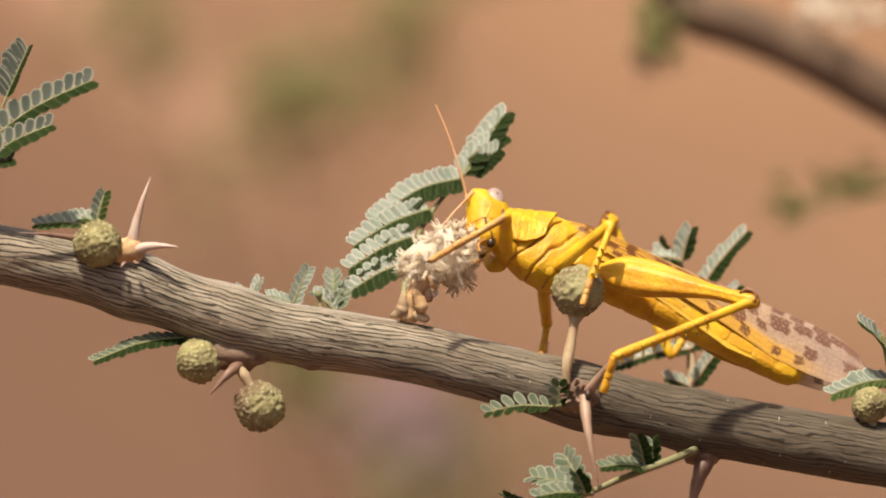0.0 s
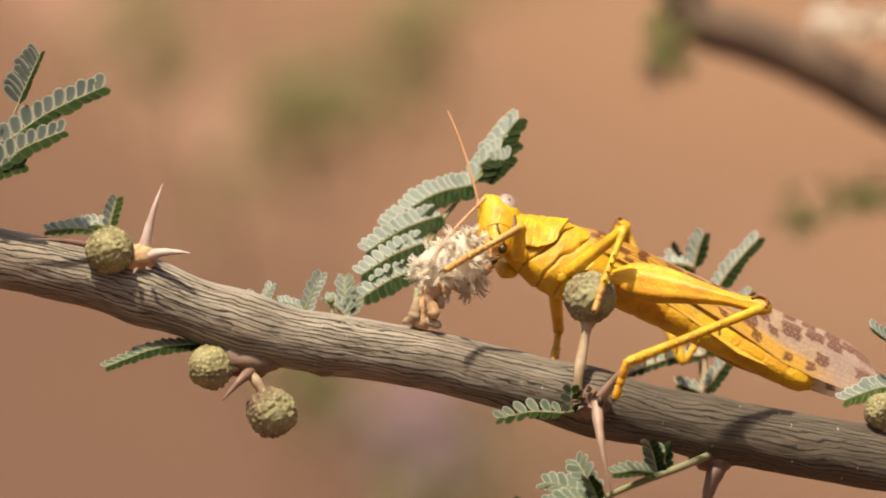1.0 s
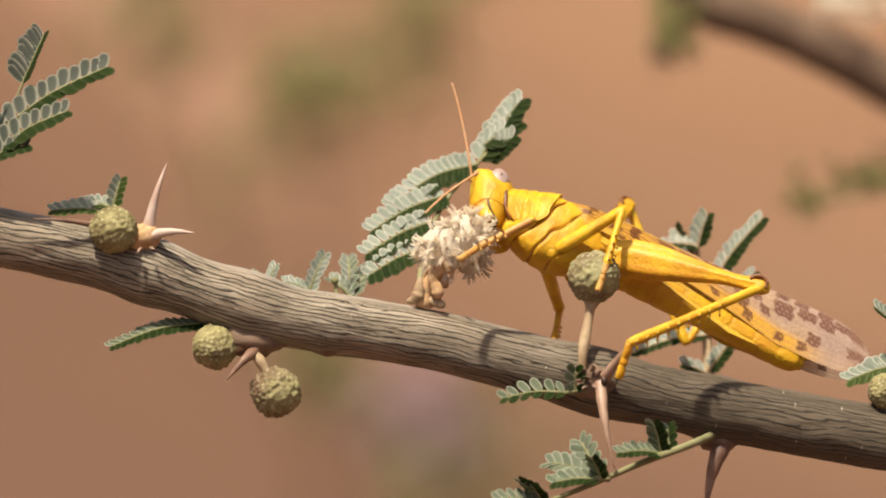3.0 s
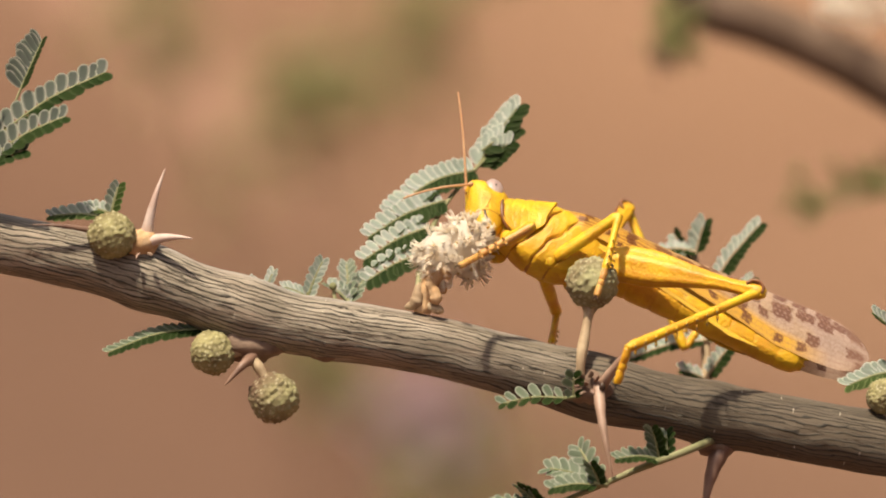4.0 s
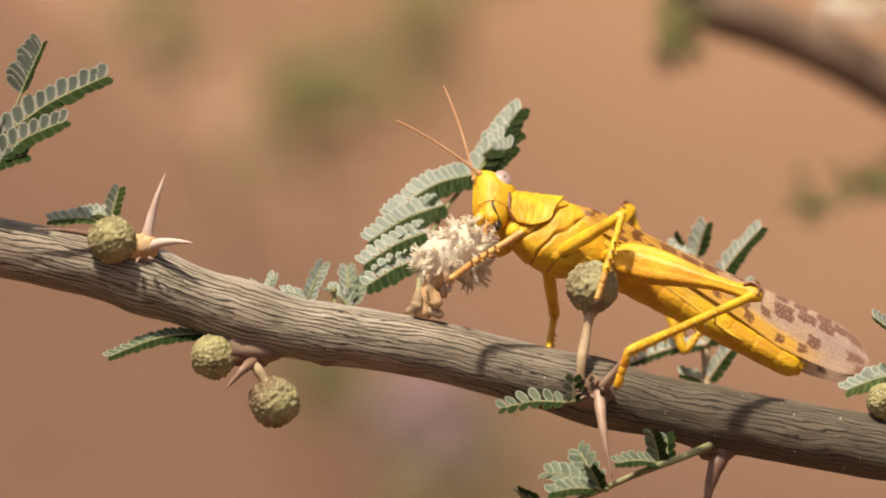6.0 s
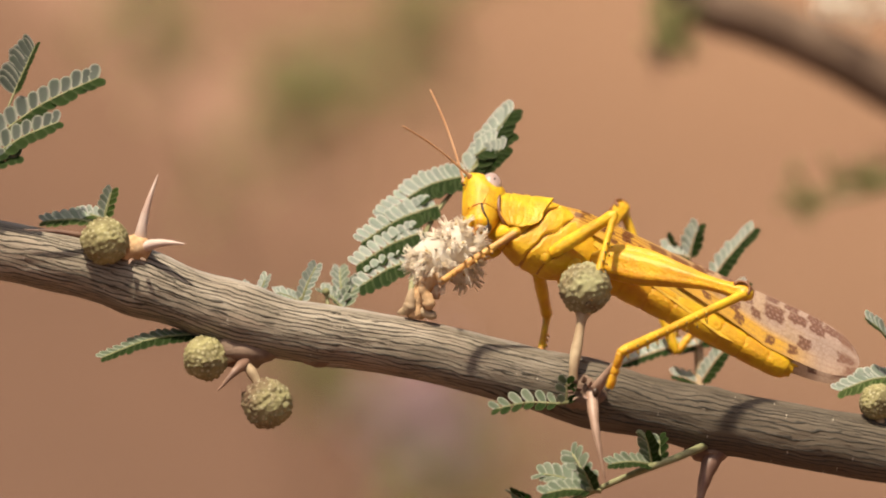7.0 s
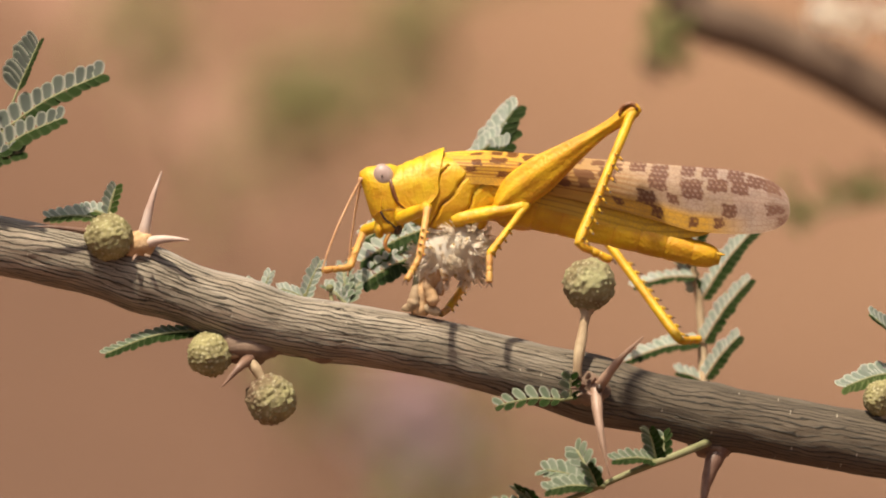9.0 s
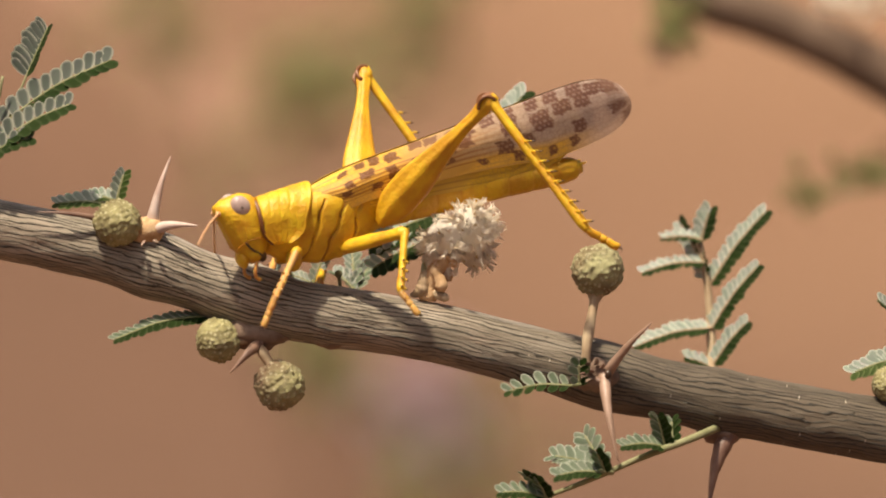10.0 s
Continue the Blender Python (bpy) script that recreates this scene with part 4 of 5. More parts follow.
def build_head():
    rows = [(-3.9, -15.9, -13.6, 1.6), (-3.3, -16.7, -12.9, 2.3), (-2, -17.3, -12.2, 2.9), (0, -18.0, -11.4, 3.35), (2, -18.4, -11.0, 3.6), (4, -18.7, -10.8, 3.6),
            (6, -18.95, -10.9, 3.35), (7.6, -19.2, -11.4, 2.8), (8.8, -19.0, -12.2, 2.1), (9.6, -17.8, -13.4, 1.2)]
    rings = []
    crook = Vector((-11.2, 0, 2.2)) * MM
    for z, xf, xb, ry in smooth_rows(rows, 46):
        z = z if z < 4 else 4 + (z - 4) * 0.80
        ring = []
        for k in range(44):
            a = 2 * math.pi * k / 44
            c, s = math.cos(a), math.sin(a)
            c = math.copysign(abs(c) ** 0.8, c)
            x, y = (xf + xb) / 2 + c * (xb - xf) / 2, s * ry
            front = max(0, -c)
            ridge = 0.22 * math.exp(-((abs(y) - 0.9) / 0.3) ** 2) * front * (1 if -1 < z < 8 else 0)
            cheek = 0.22 * max(0, 1 - abs(x + 16.2 + 0.15 * z) / 0.28) * (1 if -3 < z < 4.6 else 0)
            clyp = 0.22 * max(0, 1 - abs(z + 0.9) / 0.35) * front
            x -= ridge
            y *= 1 - cheek * 0.28
            x += clyp
            ring.append((x * MM, y * MM, z * MM))
        rings.append(ring)
    neck = Vector((-10.4, 0, 3.0)) * MM
    so = Solid().rings([[tuple(Vector(p) - crook) for p in r] for r in rings])
    head = part("head", so, YELLOW, locust, "yellow head with a blunt sloping face")
    head.location = neck

    def at_head(x, y, z):
        return Vector((x, y, z)) * MM - crook

    for s in (-1, 1):
        lean = Euler((0, radians(-14), 0)).to_matrix()
        eye = part("eye", Solid().ball(at_head(-15.0, s * 2.25, 6.5), 1.8 * MM, 1.4 * MM, 2.2 * MM, 26, 18, 0, lean), EYE, head, "grey-pink oval eye")
        part("pupil", Solid().ball(at_head(-15.3, s * 3.68, 6.6), 0.18 * MM, 0.10 * MM, 0.24 * MM, 10, 6), DARK, eye, "dark spot in the eye")
        part("mandible", Solid().ball(at_head(-15.0, s * 2.0, -1.9), 1.5 * MM, 1.05 * MM, 1.7 * MM, 18, 12, 0, Euler((0, radians(25), 0)).to_matrix()), YELLOW, head, "yellow jaw")
        part("jaw_gap", Solid().ball(at_head(-13.9, s * 1.75, -3.0), 0.9 * MM, 0.9 * MM, 1.2 * MM, 14, 10), DARK, head, "black mouth gap")
        line = Solid().tube(curve([at_head(-16.4, s * 3.0, 0.5), at_head(-15.8, s * 3.05, -1.0), at_head(-14.6, s * 2.85, -2.2), at_head(-14.0, s * 2.6, -3.2)], 8), 0.22 * MM, 6)
        brow = Solid().tube(curve([at_head(-18.0, s * 1.2, -0.5), at_head(-17.6, s * 2.2, -0.1), at_head(-16.4, s * 3.15, 0.5), at_head(-15.0, s * 3.42, 0.6), at_head(-13.2, s * 3.3, 0.3)], 10), 0.09 * MM, 6)
        part("cheek_seam", line, DARK, head, "dark seam on the cheek")
        part("face_seam", brow, SEAM, head, "orange-brown seam across the face")
        part("eye_stripe", Solid().tube(curve([at_head(-15.6, s * 3.16, 4.6), at_head(-15.9, s * 3.44, 2.8), at_head(-16.2, s * 3.36, 1.0)], 8), 0.12 * MM, 6), AMBER, head)
        palp = Solid().tube(curve([at_head(-15.0, s * 2.0, -3.4), at_head(-16.0, s * 2.5, -4.6), at_head(-16.4, s * 2.4, -5.9), at_head(-15.7, s * 2.2, -6.9)], 12), [0.32 * MM] * 10 + [0.42 * MM, 0.3 * MM], 8)
        part("palp", palp, TAN, head, "pale jointed mouth feeler")
    lip = Solid().ball(at_head(-17.0, 0, -2.7), 0.9 * MM, 2.1 * MM, 1.7 * MM, 18, 12)
    part("upper_lip", lip, YELLOW, head)
    ocelli = Solid().ball(at_head(-19.3, 0, 5.2), 0.25 * MM, n=8, m=6)
    part("ocellus", ocelli, BROWN, head)
    return head, neck


head, NECK = build_head()


def build_antenna(side):
    n = 46
    pts = [Vector((i / (n - 1) * 18.0, 0, 0.9 * math.sin(i / (n - 1) * 2.4))) * MM for i in range(n)]
    rad = [(0.26 - 0.08 * i / n) * MM * (0.86 if i % 2 else 1.0) for i in range(n)]
    rad[0] = rad[1] = 0.5 * MM
    return part("antenna", Solid().tube(pts, rad, 8), FEELER, head, "thin orange ringed antenna")


antennae = [build_antenna(s) for s in (-1, 1)]
FEELER_ROOT = [Vector((-18.9 + 11.2, s * 1.1, 6.7 - 2.2)) * MM for s in (-1, 1)]


def build_abdomen():
    rows = [(0, 0, 3.6, 3.6, 3.9), (4, 0, 3.5, 3.6, 3.8), (14, 0, 3.1, 3.2, 3.3), (26, 0, 2.7, 2.8, 2.7), (38, 0, 2.4, 2.4, 2.3), (42, 0.1, 2.0, 2.0, 1.9), (43.6, 0.2, 1.1, 1.1, 1.1)]
    rings = []
    for x, cz, ry, up, dn in smooth_rows(rows, 150):
        seg = (x / 4.8) % 1
        k = 1 + 0.025 * math.sin(math.pi * seg) - 0.05 * max(0, 1 - min(seg, 1 - seg) / 0.07)
        ring = oval(x, cz, ry * k, up * k, dn * k, 36, 2.15)
        for p in ring:
            z = p.z / MM
            if p.y and abs(z + 0.7) < 0.45:
                p.y *= 0.955
        rings.append(ring)
    so = Solid().rings(rings)
    for k, f in enumerate(so.f[:-2]):
        x = sum(so.v[i][0] for i in f) / 4 / MM
        if min((x / 4.8) % 1, 1 - (x / 4.8) % 1) < 0.035:
            so.s[k] = 1
    for s in (-1, 1):
        so.tube([(42.4 * MM, s * 1.0 * MM, 0.9 * MM), (44.2 * MM, s * 1.2 * MM, 1.1 * MM)], [0.4 * MM, 0.12 * MM], 8)
    ob = part("abdomen", so, [THIGH, AMBER], locust, "long ringed yellow abdomen")
    ob.location = ABDOMEN_ROOT
    return ob


ABDOMEN_ROOT = Vector((6.5, 0, 1.0)) * MM
abdomen = build_abdomen()


def build_wing(side, fore):
    """A folded wing: it lies roof-like along the body from its hinge to a rounded tip."""
    n, m = 230, 60
    rnd = random.Random(7 if side < 0 else 8)
    spots = []
    for v, step, big in ((0.13, 0.055, 0.95), (0.36, 0.070, 1.2), (0.62, 0.066, 1.0), (0.84, 0.075, 0.7)):
        u = 0.12 + rnd.uniform(0, 0.05)
        while u < 0.985:
            grow = 0.75 + 0.45 * u
            spots.append((u, v + rnd.uniform(-0.06, 0.06), 0.020 * big * grow * rnd.uniform(0.7, 1.25), 0.105 * big * grow * rnd.uniform(0.7, 1.25), rnd.random()))
            u += step * rnd.uniform(0.75, 1.4)
    S = np.array([s for s in spots if s[4] < (0.84 if s[0] > 0.45 else 0.75)])
    rows, paint, uv = [], [], []
    length = 65.0 if fore else 55.0
    for i in range(n):
        u = i / (n - 1)
        w = 2.2 + 3.4 * math.sin(min(1, u / 0.13) * math.pi / 2) + 5.8 * min(1, u / 0.72) ** 2.0 + (0 if fore else 2.0 * min(1, u * 3) * (1 - max(0, u - 0.6)))
        full = w
        if u > 0.76:
            w *= math.sqrt(max(0.0006, 1 - ((u - 0.76) / 0.24) ** 3.2))
        top = 7.3 + 1.6 * math.sin(min(1, u / 0.22) * math.pi / 2)
        ring = []
        for j in range(m):
            v = j / (m - 1)
            base_y = 0.3 + 4.9 * math.sin(min(1.0, v * 1.9) * math.pi / 2) * (1 - 0.77 * u) * (0.42 + 0.58 * min(1, u / 0.13) ** 1.3)
            x = -4.2 + length * u + (-0.6 * v * (1 - u)) + (1.6 * v * u * w / full if fore else 0)
            z = top - full / 2 - w * (v ** 1.15 - 0.5) + 0.06 * math.sin(v * 40) * (1 - u * 0.4)
            if not fore:
                base_y *= 0.88
            ring.append((x * MM, side * (base_y + (0.10 if side < 0 else 0)) * MM, z * MM))
            uv.append((u * length, v * w))
            mott = 0.5 + 0.5 * noise.noise((u * 30, v * 5, side))
            fade = min(1, max(0, (u - 0.30) / 0.42)) * (1.05 + 0.4 * (0.5 - v))
            fade *= 1 - min(1, max(0, (v - 0.66 - 0.2 * max(0, u - 0.6)) / 0.12)) * min(1, max(0, (0.88 - u) / 0.12))
            yel, pal = np.array((0.62, 0.34, 0.045, 0.97)), np.array((0.55, 0.40, 0.32, 0.64))
            col = yel + (pal - yel) * min(1, fade)
            col[:3] *= 0.88 + 0.2 * mott
            if fore:
                if u < 0.66 and 0.26 < v < 0.80:
                    band = 0.9 * (0.5 + 0.5 * math.sin(v * 66 + 2.5 * noise.noise((u * 9, v * 4, 5)))) ** 2 * min(1, (0.66 - u) / 0.2)
                    col = col * (1 - band) + np.array((0.24, 0.08, 0.010, 0.97)) * band
                elif u >= 0.5:
                    rib = 0.4 * max(0, math.sin(v * 70 + 3 * u)) ** 4
                    col = col * (1 - rib) + np.array((0.25, 0.13, 0.08, 0.9)) * rib
                near = np.maximum(np.abs(u - S[:, 0] - 0.003 * math.sin(v * 31)) / S[:, 2], np.abs(v - S[:, 1] - 0.012 * math.sin(u * 170)) / S[:, 3]).min()
                if near < 1.0:
                    cell = (u * length / 0.95 + 0.5 * (int(v * w / 0.85) % 2)) % 1, (v * w / 0.85) % 1
                    hole = u > 0.5 and 0.3 < cell[0] < 0.75 and 0.3 < cell[1] < 0.75
                    deep = 0.50 if hole else 0.90
                    ink = np.array((0.10, 0.025, 0.006, 0.98)) if u < 0.5 else np.array((0.11, 0.036, 0.022, 0.98))
                    col = col * (1 - deep) + ink * deep
                if u > 0.93 and near < 1.6:
                    col = col * 0.5 + np.array((0.24, 0.13, 0.09, 0.9)) * 0.5
            else:
                rib = 0.65 * max(0, math.sin(v * 75 + 2 * u)) ** 3
                col = np.array((0.74, 0.46, 0.04, 1.0)) * (0.9 + 0.15 * mott) * (1 - rib) + np.array((0.26, 0.10, 0.015, 1.0)) * rib
            paint.append(tuple(col))
        rows.append(ring)
    so = Solid().rings(rows, caps=False, closed=False)
    me = so.mesh("wing", [FORE if fore else HIND])
    me.attributes.new("pigment", "FLOAT_COLOR", "POINT").data.foreach_set("color", [c for p in paint for c in p])
    layer = me.uv_layers.new(name="span")
    for lp in me.loops:
        layer.data[lp.index].uv = uv[lp.vertex_index]
    return part("forewing" if fore else "hindwing", me, None, locust,
                "long pale forewing with dark brown spots" if fore else "yellow folded hindwing edge")


wings = [build_wing(s, fore) for s in (-1, 1) for fore in (True, False)]
WING_HINGE = Matrix.Translation(Vector((-2.6, 0, 8.6)) * MM)


# ---- legs: each piece lies along x from its joint ----
def limb_mesh(rows, n=20, ridges=0.0, shift=None):
    rings = []
    steps = smooth_rows(rows, 60)
    for x, h, w, lift in steps:
        ring = []
        for k in range(n):
            a = 2 * math.pi * k / n
            q = 1 + ridges * math.cos(3 * a + 0.6) ** 2
            ring.append((x * MM, math.cos(a) * w / 2 * q * MM, (lift + math.sin(a) * h / 2 * q) * MM))
        rings.append(ring)
    return Solid().rings(rings)


def tarsus_solid(length, thick):
    so = Solid()
    a = 0.0
    for share in (0.42, 0.20, 0.38):
        b = a + share * length
        so.tube([(a * MM, 0, 0), ((a + 0.12 * share * length) * MM, 0, 0), ((a + b) / 2 * MM, 0, -0.1 * thick * MM), ((b - 0.1) * MM, 0, 0), (b * MM, 0, 0)],
                [thick * 0.38 * MM, thick * 0.46 * MM, thick * 0.50 * MM, thick * 0.47 * MM, thick * 0.38 * MM], 10)
        a = b
    for s in (-1, 1):
        so.tube(curve([(a * MM, 0, 0), ((a + 0.6) * MM, s * 0.35 * MM, 0.1 * MM), ((a + 0.95) * MM, s * 0.6 * MM, -0.4 * MM)], 6), [0.16 * MM, 0.13 * MM, 0.1 * MM, 0.08 * MM, 0.05 * MM, 0.02 * MM], 6, 1)
    return so


FEMUR = {"front": 10.0, "middle": 13.4, "hind": 30.2}
TIBIA = {"front": 11.0, "middle": 11.4, "hind": 28.5}
FOOT = {"front": 5.2, "middle": 5.4, "hind": 6.6}
HIP = {"front": (-8.0, 3.2, -4.4), "middle": (1.4, 3.7, -3.7), "hind": (8.6, 4.3, -0.9)}


def build_leg(pair):
    cut = [THIGH if pair == "hind" else YELLOW, AMBER, SEAM]
    if pair == "hind":
        thigh = limb_mesh([(0, 2.0, 2.0, -0.4), (1.5, 3.6, 3.0, -0.2), (5, 6.0, 3.6, 0), (9, 6.2, 3.6, 0.1), (14, 4.9, 3.0, 0.2), (19, 3.3, 2.4, 0.2), (24, 2.2, 2.0, 0.1), (26, 2.2, 2.0, 0), (28.6, 2.7, 2.1, 0), (30.2, 2.7, 2.1, 0), (31.4, 1.4, 1.4, -0.2)], 36, 0.15)
        # amber along the underside: the shaded lower part of the thigh, painted in
        for k, f in enumerate(thigh.f[:-2]):
            x = thigh.v[f[0]][0] / MM
            j = k % 36
            if 20 < j < 33 and x < 27:
                thigh.s[k] = 1
    else:
        L = FEMUR[pair]
        thigh = limb_mesh([(0, 1.8, 1.6, 0), (L * 0.12, 2.6, 2.2, 0), (L * 0.4, 2.6, 2.2, 0), (L * 0.8, 2.1, 1.9, 0), (L * 0.95, 2.3, 2.0, 0), (L + 0.6, 1.2, 1.1, 0)], 18, 0.04)
    femur = part(f"{pair}_femur", thigh, cut, locust)
    if pair == "hind":
        ring = Solid()
        for s in (-1, 1):
            pts = [((29.4 + 1.6 * math.cos(a)) * MM, s * (1.02 - 0.25 * max(0, math.cos(a))) * MM, (0.05 + 1.55 * math.sin(a)) * MM) for a in (radians(d) for d in range(-20, 171, 15))]
            ring.tube(pts, [0.30 * MM] * len(pts), 6)
        ring.tube([((29.4 + 1.6 * math.cos(a)) * MM, 0, (0.05 + 1.2 * math.sin(a)) * MM) for a in (radians(d) for d in range(0, 131, 15))], 0.45 * MM, 8, flat=1.8)
        part("knee_crescent", ring, BROWN, femur, "dark brown crescent on the knee")
        for s in (-1, 1):
            part("knee_lobe", Solid().ball((29.6 * MM, s * 0.75 * MM, -0.35 * MM), 1.15 * MM, 0.55 * MM, 1.05 * MM, 16, 10), YELLOW, femur)
    L = TIBIA[pair]
    low = TAN if pair == "front" else YELLOW
    r = 1.85 if pair == "hind" else 1.4
    shin = limb_mesh([(-0.6, r * 0.7, r * 0.7, 0), (0.5, r * 1.15, r, 0), (2.5, r * 0.92, r * 0.9, 0), (L * 0.6, r * 0.88, r * 0.85, 0), (L * 0.95, r * 1.05, r, 0), (L + 0.3, r * 0.7, r * 0.7, 0)], 14)
    tibia = part(f"{pair}_tibia", shin, low, locust)
    count = 9 if pair == "hind" else 4
    lng = 1.5 if pair == "hind" else 0.55
    for s in (-1, 1):
        spike = Solid().tube([(0, 0, 0), Vector((lng * 0.35, s * 0.28, lng * 0.5)) * MM], [0.26 * MM, 0.18 * MM], 6, 0)
        spike.tube([Vector((lng * 0.33, s * 0.27, lng * 0.47)) * MM, Vector((lng * 0.62, s * 0.45, lng * 0.85)) * MM], [0.19 * MM, 0.02 * MM], 6, 1)
        me = spike.mesh("spine", [low, DARK])
        for k in range(count):
            x = (L * (0.34 if pair == "hind" else 0.5)) + (L * (0.62 if pair == "hind" else 0.45)) * k / (count - 1)
            part("spine", me, None, tibia, "black-tipped spine").location = Vector((x, s * r * 0.30, r * 0.35)) * MM
    tarsus = part(f"{pair}_tarsus", tarsus_solid(FOOT[pair], 1.5 if pair == "hind" else 1.25), [TAN if pair != "hind" else AMBER, DARK], locust)
    return femur, tibia, tarsus


LEGS = {(pair, s): build_leg(pair) for pair in ("front", "middle", "hind") for s in (-1, 1)}


# ---- what moves ----
# seconds; place on the sheet; depth in mm; tail up, roll, yaw in degrees
BODY = (
    (0, 1000, 424, 7, -23.2, -31, 6), (1.5, 998, 423, 7, -23.2, -31, 6), (2.5, 981, 414, 7, -24.5, -30, 3), (4.5, 975, 423, 7, -22, -31, 6), (5.5, 985, 402, 7, -24.2, -30, 7),
    (7.5, 975, 404, 7, -24, -29, 6), (8.2, 964, 401, 7, -24.5, -23, 4), (8.5, 894, 342, 4, -28.8, -16, 4), (8.7, 867, 325, 2, -27.8, -14, 2), (9, 799, 330, 1, -5.2, 2, 2),
    (9.5, 712, 352, -1, 18.5, 12, 18), (9.8, 629, 403, -3, 20.5, 12, 22), (10, 568, 406, -4, 16.2, 12, 20))
# seconds; head nod, turn, tilt; shield nod; abdomen droop; neck nod
BEND = (
    (0, 3, 9, -10, 12, 5, 12), (2.5, 3, 9, -10, 12, 5, 12), (4.5, 5, 9, -10, 12, 5, 12), (5.5, 3, 10, -10, 12, 6, 12), (8.2, 4, 9, -8, 14, 6, 14), (8.5, 14, 4, 0, 18, 4, 18),
    (8.7, 14, 0, 0, 20, 4, 20), (9, 13, 0, 0, 20, 10, 27), (9.5, 10, 8, -10, 19, 14.5, 24), (9.8, 7, 6, -10, 2, 9.5, 2), (10, 4, 4, -7, -7, 6, -7))
# seconds; lift of the folded wings in degrees
LIFT = ((0, 0.2), (8.2, 0.2), (8.5, 0), (9, 0.7), (9.5, 2.6), (10, 3.4))
# seconds; knee, ankle and toes on the sheet
STEPS = {
    ("front", -1): ((0, 924, 353, 819, 413, 790, 430), (2.5, 940, 380, 840, 430, 810, 450), (4.5, 945, 385, 850, 440, 820, 455), (5.5, 928, 387, 822, 452, 800, 470),
                    (8.2, 930, 380, 830, 450, 800, 470), (8.5, 853, 341, 757, 465, 734, 500), (8.7, 829, 327, 783, 428, 770, 470), (9, 767, 348, 753, 435, 730, 476),
                    (9.5, 712, 420, 693, 520, 696, 580), (9.8, 677, 475, 692, 545, 700, 580), (10, 522, 451, 482, 534, 460, 586)),
    ("front", 1): ((0, 890, 420, 840, 450, 820, 470), (8.2, 890, 420, 840, 450, 820, 470), (8.5, 800, 355, 765, 370, 750, 400), (8.8, 700, 360, 640, 390, 590, 410), (9, 653, 389, 630, 453, 580, 458),
                   (9.5, 650, 420, 662, 490, 655, 520), (9.8, 560, 440, 560, 520, 550, 550), (10, 490, 440, 470, 500, 460, 540)),
    ("middle", -1): ((0, 1112, 364, 1075, 460, 1060, 508), (5.5, 1105, 358, 1075, 457, 1060, 506), (8.2, 1100, 348, 1075, 455, 1060, 505), (8.5, 1049, 341, 1073, 451, 1082, 510),
                     (8.7, 1030, 350, 1071, 441, 1089, 500), (8.85, 990, 345, 960, 440, 965, 490), (9, 949, 343, 876, 430, 876, 480), (9.5, 833, 293, 848, 395, 890, 436), (9.8, 767, 427, 717, 502, 712, 562), (10, 712, 416, 704, 519, 738, 564)),
    ("middle", 1): ((0, 1000, 545, 988, 590, 975, 615), (5.5, 988, 535, 975, 590, 965, 615), (8.2, 985, 530, 972, 588, 962, 612), (8.5, 866, 483, 808, 533, 795, 540), (8.7, 870, 473, 811, 533, 798, 540),
                    (9, 850, 460, 803, 526, 790, 535), (9.5, 770, 440, 745, 490, 730, 520), (9.8, 720, 470, 705, 545, 690, 570), (10, 570, 455, 563, 500, 555, 530)),
    ("hind", -1): ((0, 1356, 500, 1114, 598, 1097, 664), (5.5, 1338, 497, 1112, 596, 1096, 662), (8.2, 1325, 480, 1110, 592, 1096, 655), (8.3, 1315, 460, 1104, 570, 1100, 620),
                   (8.5, 1250, 341, 1099, 520, 1113, 588), (8.7, 1213, 236, 1053, 446, 1060, 490), (9, 1142, 167, 1031, 412, 1092, 440), (9.5, 1030, 135, 1040, 410, 1095, 448),
                   (9.8, 902, 157, 1040, 420, 1095, 440), (10, 862, 184, 1044, 427, 1092, 444)),
    ("hind", 1): ((0, 1118, 356, 1214, 598, 1250, 556), (5.5, 1123, 347, 1212, 598, 1250, 556), (8.2, 1125, 335, 1212, 598, 1250, 556), (8.5, 1110, 345, 1204, 597, 1241, 597),
                  (8.7, 1090, 350, 1213, 583, 1263, 588), (9, 1070, 380, 1209, 581, 1250, 581), (9.5, 1003, 355, 1165, 585, 1215, 620), (9.6, 848, 154, 1000, 420, 960, 440),
                  (9.8, 602, 127, 790, 360, 800, 420), (10, 637, 129, 800, 360, 830, 420))}
# the feelers' tips on the sheet
TIPS = (
    ((0, 775, 430), (2.5, 768, 388), (4.5, 703, 312), (5.5, 671, 179), (7, 728, 204), (7.5, 703, 190), (8.2, 690, 190), (8.5, 596, 183), (8.7, 580, 345), (9, 569, 503), (9.5, 440, 475), (10, 352, 444)),
    ((0, 790, 140), (2.5, 794, 141), (4.5, 814, 136), (5.5, 790, 125), (7.5, 766, 137), (8.2, 750, 150), (8.5, 655, 156), (8.7, 588, 277), (9, 624, 508), (9.5, 512, 558), (10, 370, 480)))


def reach_to(root, spot, length, side):
    """The point length away from root that lies over a spot of the sheet, on one side of root in depth."""
    flat = Vector((spot.x - root.x, 0, spot.z - root.z))
    if flat.length > 0.985 * length:
        flat *= 0.985 * length / flat.length
    return root + flat + Vector((0, side * math.sqrt(length**2 - flat.length**2), 0))


def body_pose(t):
    x, z, y, up, roll, yaw = between(BODY, t)
    p = at(x, z, y * MM)
    return pose(p.x, p.y, p.z, roll, -up, yaw)


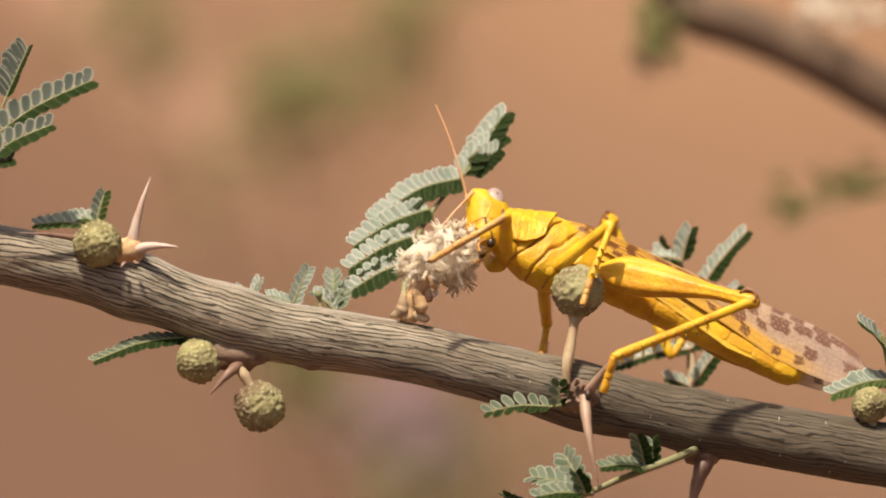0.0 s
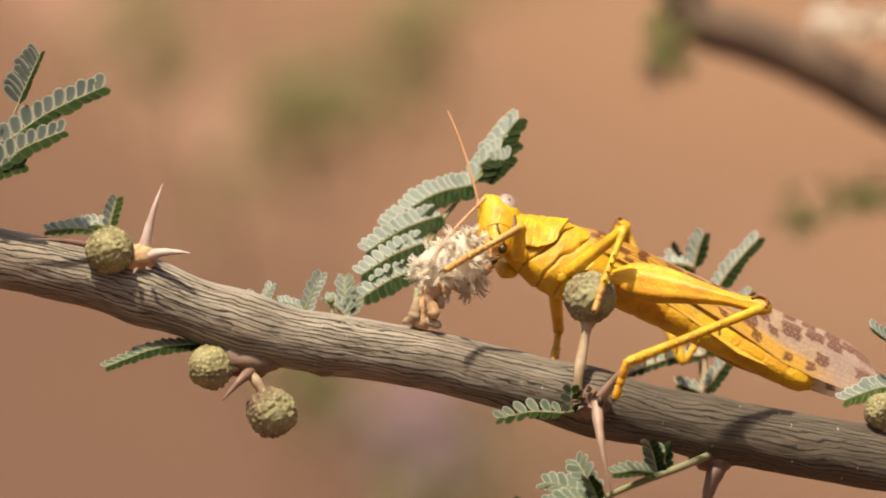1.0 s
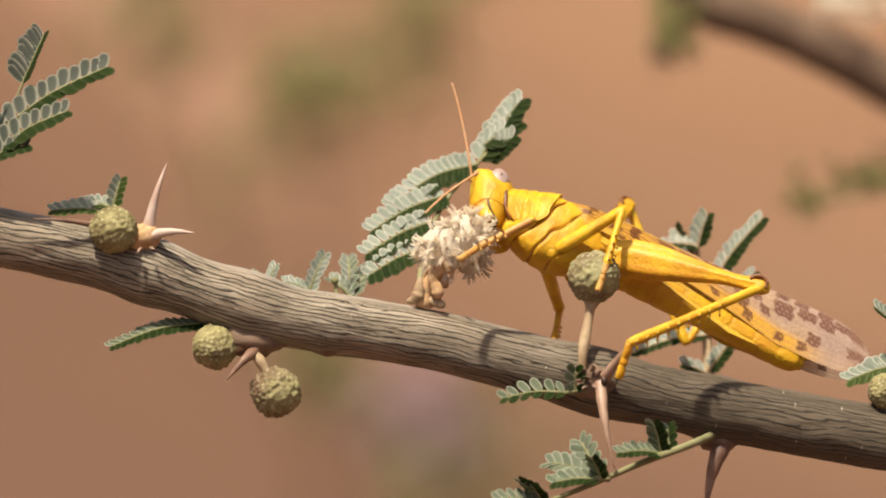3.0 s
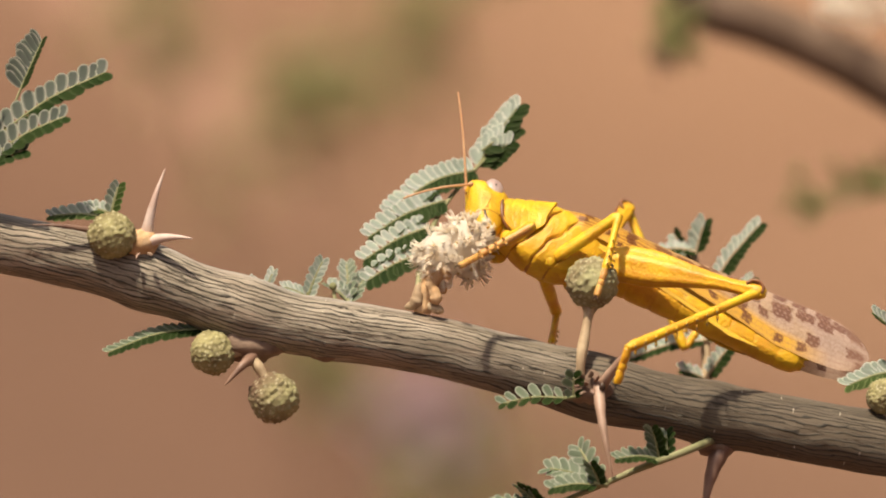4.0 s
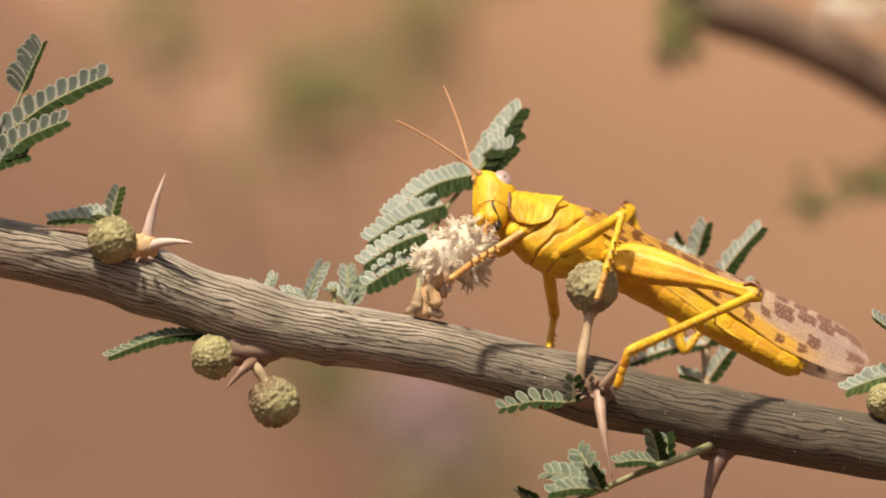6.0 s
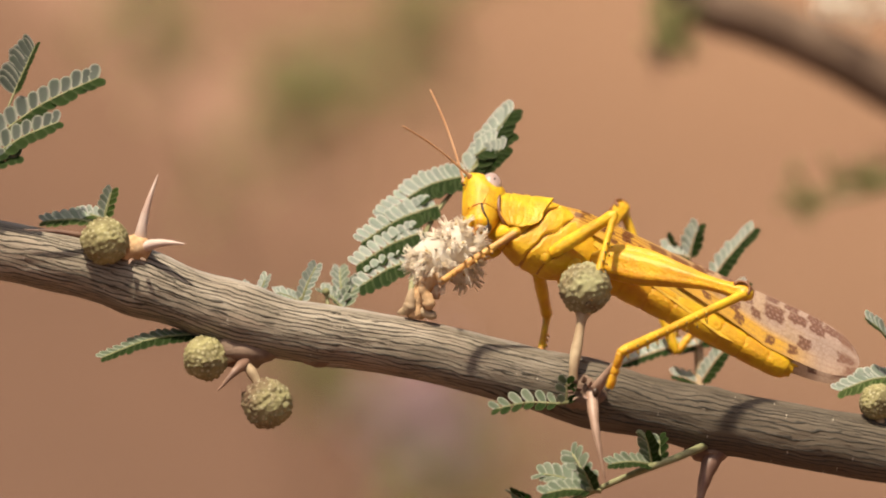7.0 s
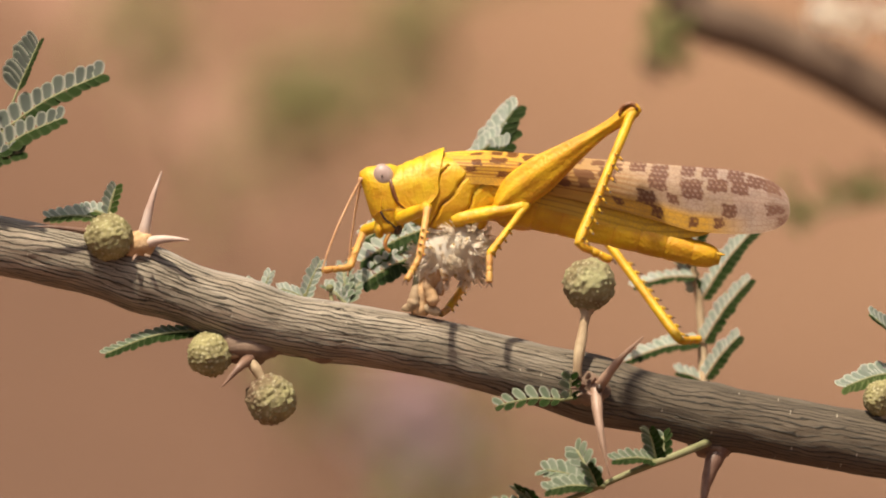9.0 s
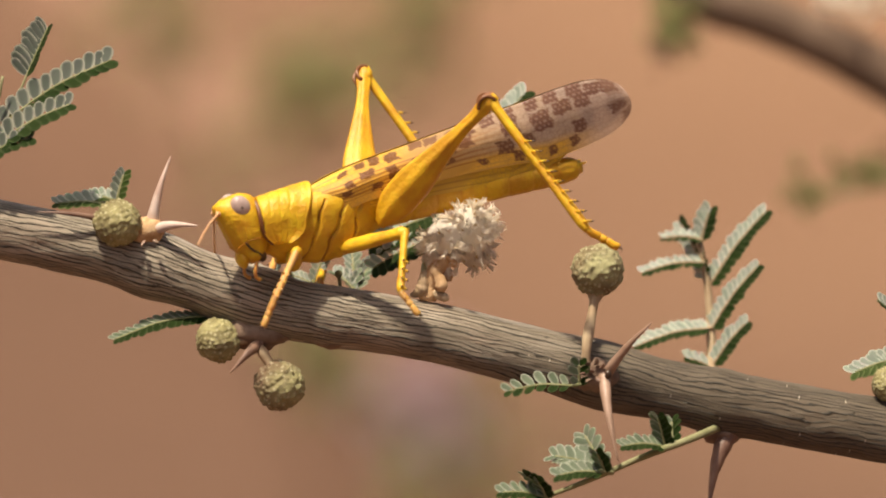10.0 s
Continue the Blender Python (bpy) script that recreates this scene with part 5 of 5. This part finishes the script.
def motions():
    walk(acacia, [(t, sway(t)) for t in TIMES])
    walk(locust, [(t, sway(t) @ body_pose(t)) for t in TIMES])
    nod, shield, droop = [], [], []
    feel = ([], [])
    for t in TIMES:
        a, b, c, d, e, f = between(BEND, t)
        hm = pose(0, 0, 0, c, -a, b)
        hm.translation = NECK
        nod.append((t, hm))
        sm, km = (Matrix.Translation((-1.2 * MM, 0, 9 * MM)) @ pose(0, 0, 0, 0, -g, 0) @ Matrix.Translation((1.2 * MM, 0, -9 * MM)) for g in (d, f))
        hm.translation = km @ NECK
        shield.append((t, sm))
        dm = pose(0, 0, 0, 0, e, 0)
        dm.translation = ABDOMEN_ROOT
        droop.append((t, dm))
        whole = body_pose(t) @ hm
        for k in (0, 1):
            root = whole @ FEELER_ROOT[k]
            tip = reach_to(root, at(*between(TIPS[k], t), root.y), 18 * MM, (-1, 1)[k])
            m = whole.inverted() @ aim(root, tip, (0, 0, 1))
            m.translation = FEELER_ROOT[k]
            feel[k].append((t, m))
    walk(head, nod)
    walk(pronotum, shield)
    walk(abdomen, droop)
    for wing in wings:
        walk(wing, [(t, WING_HINGE @ pose(0, 0, 0, 0, -between(LIFT, t)[0], 0) @ WING_HINGE.inverted()) for t in TIMES])
    for k in (0, 1):
        walk(antennae[k], feel[k])
    for (pair, s), (femur, tibia, tarsus) in LEGS.items():
        rows = ([], [], [])
        hx, hy, hz = HIP[pair]
        for t in TIMES:
            m = body_pose(t)
            back = m.inverted()
            hip = m @ (Vector((hx, s * hy, hz)) * MM)
            kx, kz, ax, az, ex, ez = between(STEPS[(pair, s)], t)
            knee = reach_to(hip, at(kx, kz, hip.y), FEMUR[pair] * MM, s)
            ankle = reach_to(knee, at(ax, az, knee.y), TIBIA[pair] * MM, -1)
            toes = reach_to(ankle, at(ex, ez, ankle.y), FOOT[pair] * MM, 1 if pair == "hind" else -1)
            bow = knee - (hip + ankle) / 2
            if pair == "hind":
                bow = (knee - hip).cross(m.to_3x3() @ Vector((0, 1, 0)) + Vector((0, 0.9, 0)))
            for out, a, b, up in ((rows[0], hip, knee, bow), (rows[1], knee, ankle, knee - hip), (rows[2], ankle, toes, Vector((0, -0.3, 1)))):
                out.append((t, back @ aim(a, b, up)))
        for ob, r in zip((femur, tibia, tarsus), rows):
            walk(ob, r)


motions()
